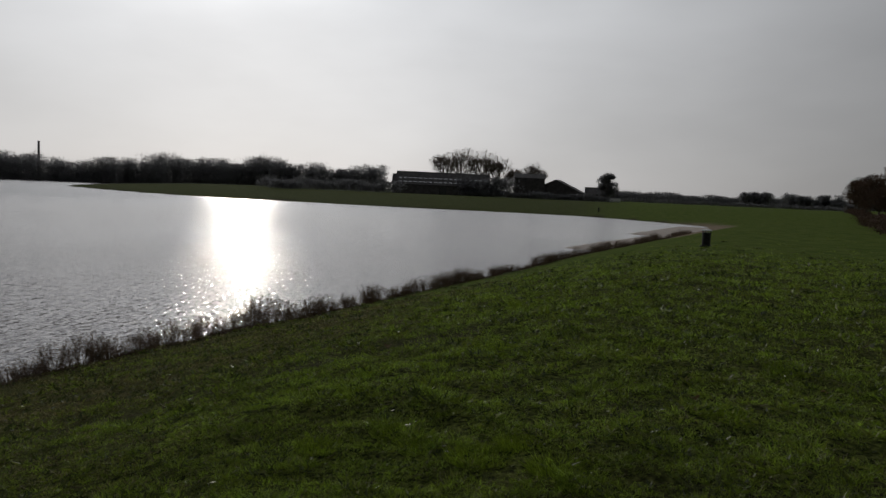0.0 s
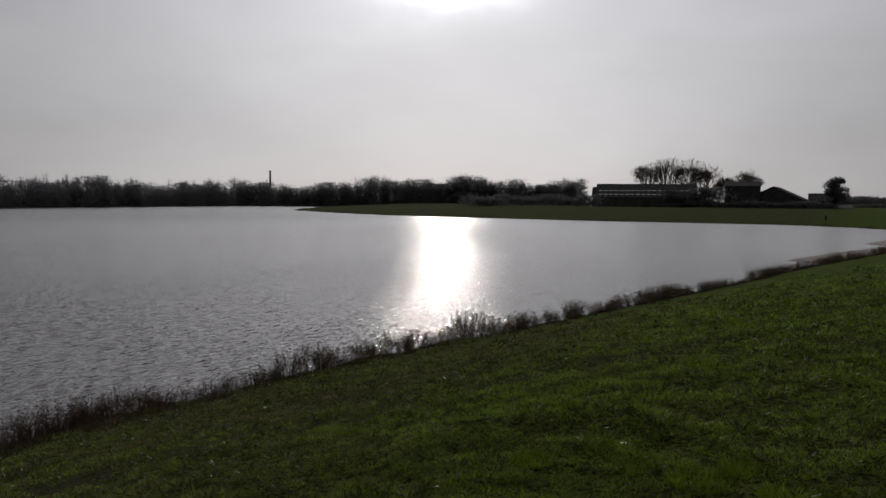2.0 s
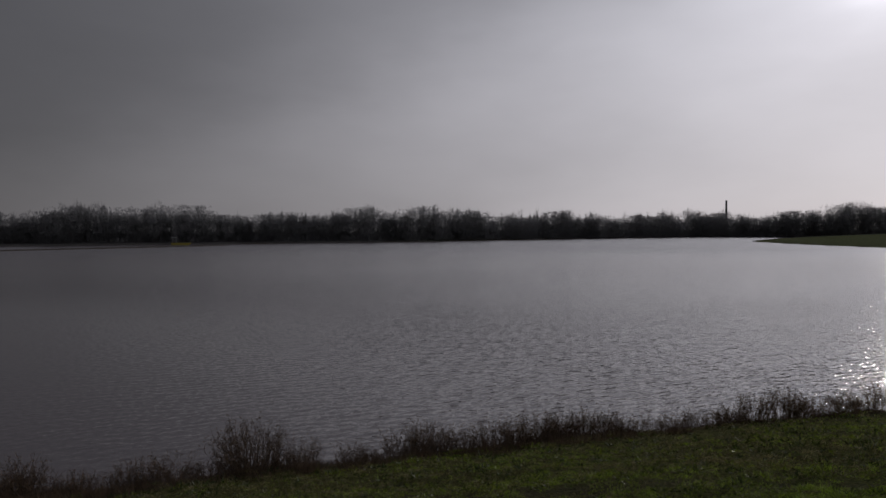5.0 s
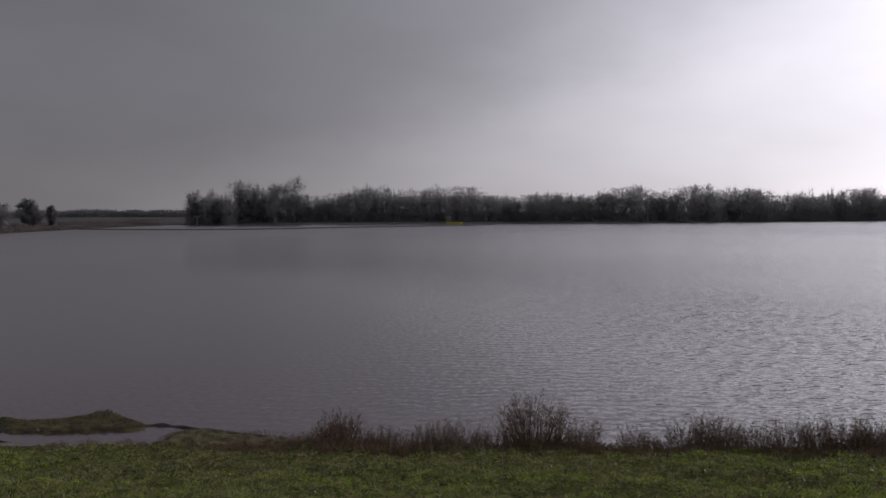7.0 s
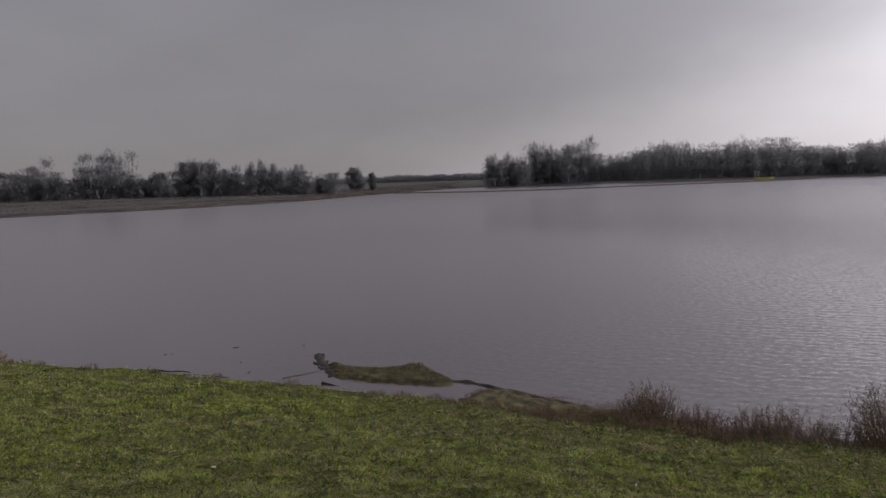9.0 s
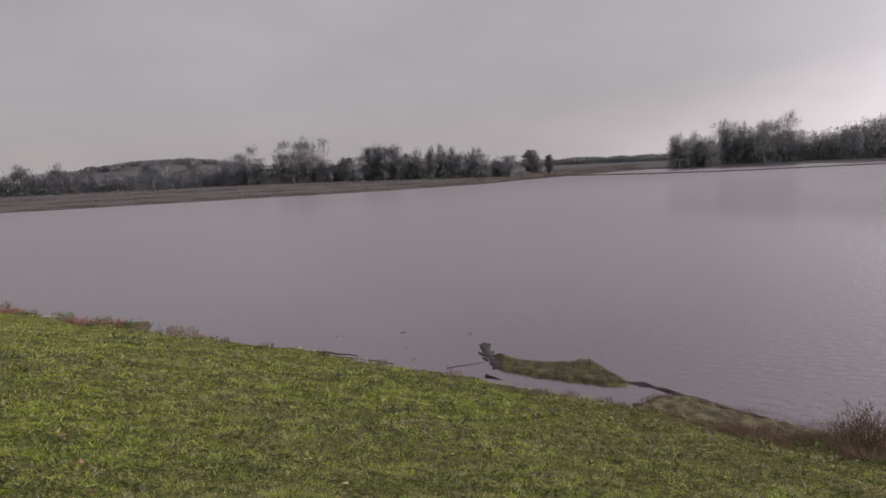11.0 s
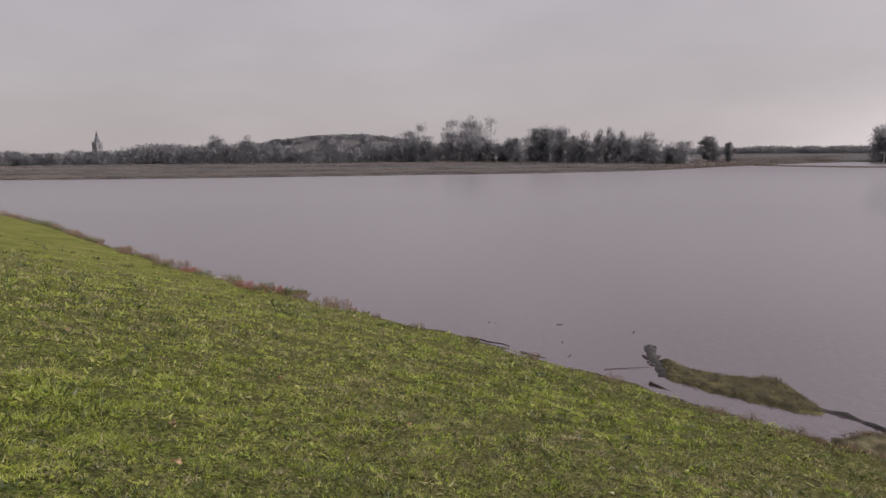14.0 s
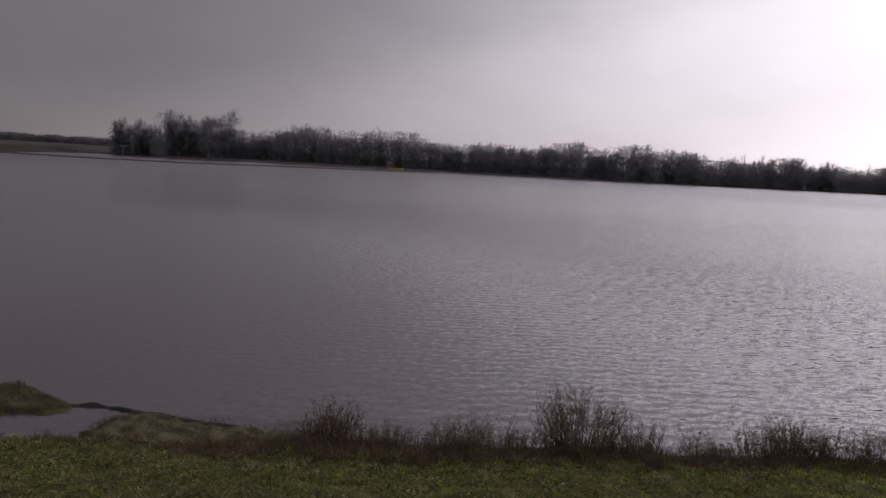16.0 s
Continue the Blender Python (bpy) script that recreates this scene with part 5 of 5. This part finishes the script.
for az, d in ((181.25, 90), (180.95, 97), (180.7, 105), (180.5, 114), (180.3, 124), (180.15, 136), (180.0, 150), (179.85, 166), (179.7, 184), (179.55, 205)):
    x, y = at_bearing(az, d)
    o = copy_thing(first, pose(0, 0, 0))
    o.matrix_basis = pose(x, y, ground_at(x, y), 0, 0, az)
post("marker_post", -6.1, -63.6, 0.32, 0.07, "short dark post standing in the grass")

# ---- grass and fallen leaves on the near bank ----
def scatter(count, seed, low, keep_fn, far=62.0):
    """Places on the near bank, thinning out with distance, and how far off they are."""
    rg = np.random.default_rng(seed)
    d = low * (far / low) ** rg.uniform(0, 1, count) ** (1.0 if far > 10 else 0.5)
    a = rg.uniform(radians(-42), radians(200), count) if far > 10 else rg.uniform(0, 2 * math.pi, count)
    xy = np.stack([-2 - d * np.sin(a), -1 + d * np.cos(a)], -1)
    s = ring_distance(xy, RING)
    patch = wave(xy[:, 0], xy[:, 1], 1.1, 4.0) + 0.7 * wave(xy[:, 0], xy[:, 1], 2.9, 5.0)
    dry = np.clip(sstep(-1.5, -7.5, xy[:, 0]) * (0.6 + 0.4 * sstep(-10, -3, xy[:, 1])) * (0.85 + 0.3 * wave(xy[:, 0], xy[:, 1], 0.7, 6.0)), 0, 1)
    dry = np.maximum(dry, 0.96 * sstep(-1.5, -4.5, xy[:, 0]) * sstep(-9, -5.5, xy[:, 1]) * sstep(7, 3, xy[:, 1]))   # a stretch with fewer green blades and more half-dry ones
    keep = (s > 0.5) & keep_fn(rg, patch, dry) & (rg.uniform(0, 1, count) > 0.97 * sstep(9, 50, d))
    for a_, b_ in zip(track, track[1:]):              # thin on the worn track
        t_ = np.clip(((xy - a_) @ (b_ - a_)) / ((b_ - a_) @ (b_ - a_)), 0, 1)
        off = np.linalg.norm(xy - a_ - t_[:, None] * (b_ - a_), axis=1)
        keep &= rg.uniform(0, 1, count) > 0.75 * np.exp(-(off / 0.4) ** 2)
    return rg, xy[keep], d[keep]


def hump_at(q):
    """How far the lumpy sward stands up, 0 to 1.3."""
    x = q[:, 0] + 0.5 * wave(q[:, 0], q[:, 1], 1.9, 1.0) + 0.12 * wave(q[:, 1], q[:, 0], 7.7, 2.0)
    y = q[:, 1] + 0.5 * wave(q[:, 1], q[:, 0], 2.3, 4.0) + 0.12 * wave(q[:, 0], q[:, 1], 8.9, 5.0)
    return np.clip(0.45 + 0.5 * wave(x, y, 6.3, 7.0) + 0.5 * wave(x, y, 14.0, 3.0), 0, 1.3)


def blades(name, clumps, each, seed, keep_fn, spread, length, width, lie, mat, label, low=3.2, far=62.0):
    """Small clumps of blades that lean out from their middle."""
    rg, cxy, cd = scatter(clumps, seed, low, keep_fn, far)
    thick = hump_at(cxy) > rg.uniform(-0.9, 0.4, len(cxy))
    cxy, cd = cxy[thick], cd[thick]
    m = len(cxy)
    hump = hump_at(cxy)
    lod = np.clip(cd / 9, 0.6, 2.6)
    size = rg.uniform(0.5, 1.5, m) * (0.5 + 0.95 * hump)
    k = np.repeat(np.arange(m), each)
    n = len(k)
    off = rg.normal(0, 1, (n, 2))
    xy = cxy[k] + off * (spread * lod * size)[k][:, None]
    dirs = np.c_[off * 0.45 + rg.normal(0, 0.5, (n, 2)), np.abs(rg.normal(lie, 0.3, n))]
    dirs /= np.linalg.norm(dirs, axis=1, keepdims=True)
    ln = rg.uniform(*length, n) * (np.sqrt(lod) * size)[k]
    tri = slivers(np.c_[xy, height(xy) + 0.055 * hump[k] + rg.uniform(-0.015, 0.01, n)], dirs, ln, rg.uniform(*width, n) * lod[k], rg)
    return tagged(triangles(name, tri, mat), label, "grass", kind="stuff")


M_YELLOWLEAF = material("yellow_green_herb", (0.22, 0.235, 0.045), (0.36, 0.355, 0.08), scale=0.9, rough=0.38, island=0.4, spec=0.55, trans=0.35, tint=(0.7, 1.05, 0.4))
M_STRAW = material("dead_grass_litter", (0.09, 0.075, 0.045), (0.34, 0.29, 0.18), scale=3.0, rough=0.9, island=0.65, spec=0.15)
blades("grass", 185000, 12, 8, lambda r, p, dry: (r.uniform(-1.5, 1.5, len(p)) < 1.15 - 0.55 * p) & (r.uniform(0, 1, len(p)) > 0.93 * dry), 0.03, (0.016, 0.044), (0.006, 0.012), 0.65, M_GRASS, "short uneven green grass blades on the bank")
blades("herb_leaves", 27000, 8, 9, lambda r, p, dry: r.uniform(-1.4, 1.4, len(p)) < 0.05 - 0.9 * dry + 0.5 * np.sin(3 * p), 0.03, (0.02, 0.042), (0.012, 0.026), 0.55, M_YELLOWLEAF, "yellowish low herb leaves among the grass")
blades("grass", 36000, 12, 28, lambda r, p, dry: r.uniform(-1.5, 1.5, len(p)) < 1.15 - 0.55 * p, 0.03, (0.022, 0.055), (0.007, 0.013), 0.65, M_GRASS, "short uneven green grass blades on the bank", 0.8, 9.5)
blades("broad_leaves", 16000, 7, 41, lambda r, p, dry: r.uniform(0, 1, len(p)) < 0.75 - 0.65 * dry, 0.028, (0.035, 0.07), (0.02, 0.04), 0.4, M_YELLOWLEAF, "broad pale green weed leaves low in the grass", 2.6, 17.0)
M_OLIVE = material("half_dry_grass", (0.2, 0.18, 0.095), (0.42, 0.375, 0.21), scale=2.6, rough=0.6, island=0.6, spec=0.25, trans=0.32, tint=(1.0, 1.0, 0.6))
M_DOCK = material("dark_dock_leaves", (0.05, 0.07, 0.02), (0.13, 0.145, 0.045), scale=2.0, rough=0.4, island=0.45, spec=0.5, trans=0.25, tint=(0.8, 1.05, 0.5))
blades("half_dry_grass", 120000, 12, 15, lambda r, p, dry: (r.uniform(-1.5, 1.5, len(p)) < 1.1 - 0.5 * p) & (r.uniform(0, 1, len(p)) < 0.95 * dry), 0.03, (0.016, 0.044), (0.006, 0.012), 0.6, M_OLIVE, "half-dry olive grass on the slope to the water")
blades("dark_herbs", 30000, 11, 16, lambda r, p, dry: r.uniform(-1, 1, len(p)) < 0.4 * np.sin(5 * p), 0.032, (0.03, 0.065), (0.014, 0.03), 0.6, M_DOCK, "dark broad-leaved herbs in clumps in the grass")
M_CLOVER = material("clover_leaves", (0.1, 0.17, 0.04), (0.22, 0.3, 0.08), scale=2.0, rough=0.6, island=0.4, spec=0.15, trans=0.25, tint=(0.8, 1.05, 0.5))
blades("clover", 5000, 9, 17, lambda r, p, dry: r.uniform(-1, 1, len(p)) < 0.5 * np.sin(4 * p + 1.0) - 0.2 * dry, 0.03, (0.015, 0.03), (0.014, 0.026), 0.5, M_CLOVER, "small bright green clover patches in the grass")
blades("dead_grass", 46000, 10, 10, lambda r, p, dry: r.uniform(-0.8, 1.5, len(p)) < 0.6 * p + 0.5 * dry, 0.06, (0.035, 0.08), (0.004, 0.009), 0.25, M_STRAW, "dull dead grass lying between the green")


M_TUFT = material("sunlit_tuft_grass", (0.19, 0.22, 0.042), (0.42, 0.45, 0.095), scale=3.0, rough=0.5, island=0.5, spec=0.35, trans=0.5, tint=(0.8, 1.1, 0.35))


def tussock(x, y, h, w, seed):
    rg = np.random.default_rng(seed)
    n = 900
    a, r = rg.uniform(0, 2 * math.pi, n), w * 0.5 * rg.uniform(0, 1, n) ** 0.6
    p = np.c_[r * np.cos(a), r * np.sin(a), np.full(n, -0.02)]
    d = np.c_[np.cos(a) * r / w * 1.8, np.sin(a) * r / w * 1.8, np.ones(n)] + rg.normal(0, 0.3, (n, 3))
    d /= np.linalg.norm(d, axis=1, keepdims=True)
    ob = triangles("grass_tuft", slivers(p, d, h * 0.8 * rg.uniform(0.5, 1.1, n), rg.uniform(0.004, 0.009, n), rg), M_TUFT)
    ob.matrix_basis = pose(x, y, ground_at(x, y))
    tagged(ob, "thick tuft of taller bright grass on the bank", "grass tuft", "grass tufts on the bank", kind="stuff")


for k, (x, y, h, w) in enumerate([(-2.16, 5.62, 0.13, 0.34), (-1.97, 4.4, 0.12, 0.3), (-1.51, 4.75, 0.14, 0.36), (-1.25, 4.45, 0.11, 0.3), (-0.28, 4.13, 0.14, 0.42), (-0.15, 3.95, 0.12, 0.34),
                                  (-0.82, 4.25, 0.13, 0.38), (-0.6, 4.5, 0.12, 0.3), (-1.34, 7.65, 0.13, 0.5), (-1.6, 11.8, 0.14, 0.6), (0.8, 18.7, 0.16, 0.7), (-3.0, 6.1, 0.1, 0.3), (0.7, 5.4, 0.11, 0.36), (1.5, 7.1, 0.12, 0.4)]):
    tussock(x, y, h, w, 300 + k)

# a fringe of withered grass over the wet edge
rng = np.random.default_rng(31)
n = 60000
fy = np.where(rng.uniform(size=n) < 0.55, rng.uniform(-3.5, 32, n), rng.uniform(32, 120, n))
fx = np.interp(fy, RING[: 19 * 6, 1], RING[: 19 * 6, 0]) + np.abs(rng.normal(0.15, 0.45, n))
fxy = np.c_[fx, fy]
fd = np.c_[rng.normal(0, 0.45, (n, 2)), np.ones(n)]
fd /= np.linalg.norm(fd, axis=1, keepdims=True)
far_ = np.clip(np.abs(fy) / 25, 0.8, 3)
tall = (0.13 + 0.1 * wave(fx, fy, 1.9, 1.0)) * rng.uniform(0.4, 1.4, n)
tagged(triangles("withered_fringe", slivers(np.c_[fxy, np.maximum(height(fxy), 0) - 0.02], fd, np.maximum(tall, 0.04), rng.uniform(0.006, 0.014, n) * far_, rng), M_STEM),
       "dark withered grass fringe along the waterline", "grass", kind="stuff")


def fallen_leaf():
    bm = bmesh.new()
    pts = []
    for k in range(20):
        a = 2 * math.pi * k / 20
        r = 0.06 * (0.62 + 0.38 * abs(math.cos(2.5 * a)))
        pts.append(bm.verts.new((r * math.cos(a), r * math.sin(a), 0.012 + 0.018 * math.cos(2 * a) + 0.01 * math.sin(a))))
    c = bm.verts.new((0, 0, 0.006))
    for k in range(20):
        bm.faces.new((c, pts[k], pts[(k + 1) % 20]))
    bmesh.ops.solidify(bm, geom=list(bm.faces), thickness=0.002)
    return bm


leaf = tagged(part("leaf", fallen_leaf(), M_DEADLEAF), "curled brown fallen leaf on the grass", "leaf", "fallen leaves on the grass")
LEAVES = [(-5.24, -7.18), (-4.72, -6.33), (-4.92, -6.41), (-3.13, -6.37), (-3.53, -6.37), (-3.98, -6.36), (-4.03, -6.18), (-4.62, -5.74), (-8.1, -9.15), (-6.4, -5.4), (-0.2, 12.0), (-0.5, 12.2), (1.4, 11.0), (-6.8, 8.2), (-3.0, 8.8), (-7.6, -9.9), (-3.8, -9.2), (-5.9, -12.4)]
rng = np.random.default_rng(21)
LEAVES += [(rng.uniform(-10, 0), rng.uniform(-16, -4)) for _ in range(16)]
LEAVES += [(rng.uniform(0.5, 6), rng.uniform(5, 13)) for _ in range(14)]
for k, (x, y) in enumerate(LEAVES):
    m = pose(x, y, ground_at(x, y) + 0.035, rng.uniform(-25, 25), rng.uniform(-25, 25), rng.uniform(0, 360)) @ Matrix.Scale(rng.uniform(0.5, 0.95), 4)
    if k == 0:
        leaf.matrix_basis = m
    else:
        copy_thing(leaf, pose(0, 0, 0)).matrix_basis = m
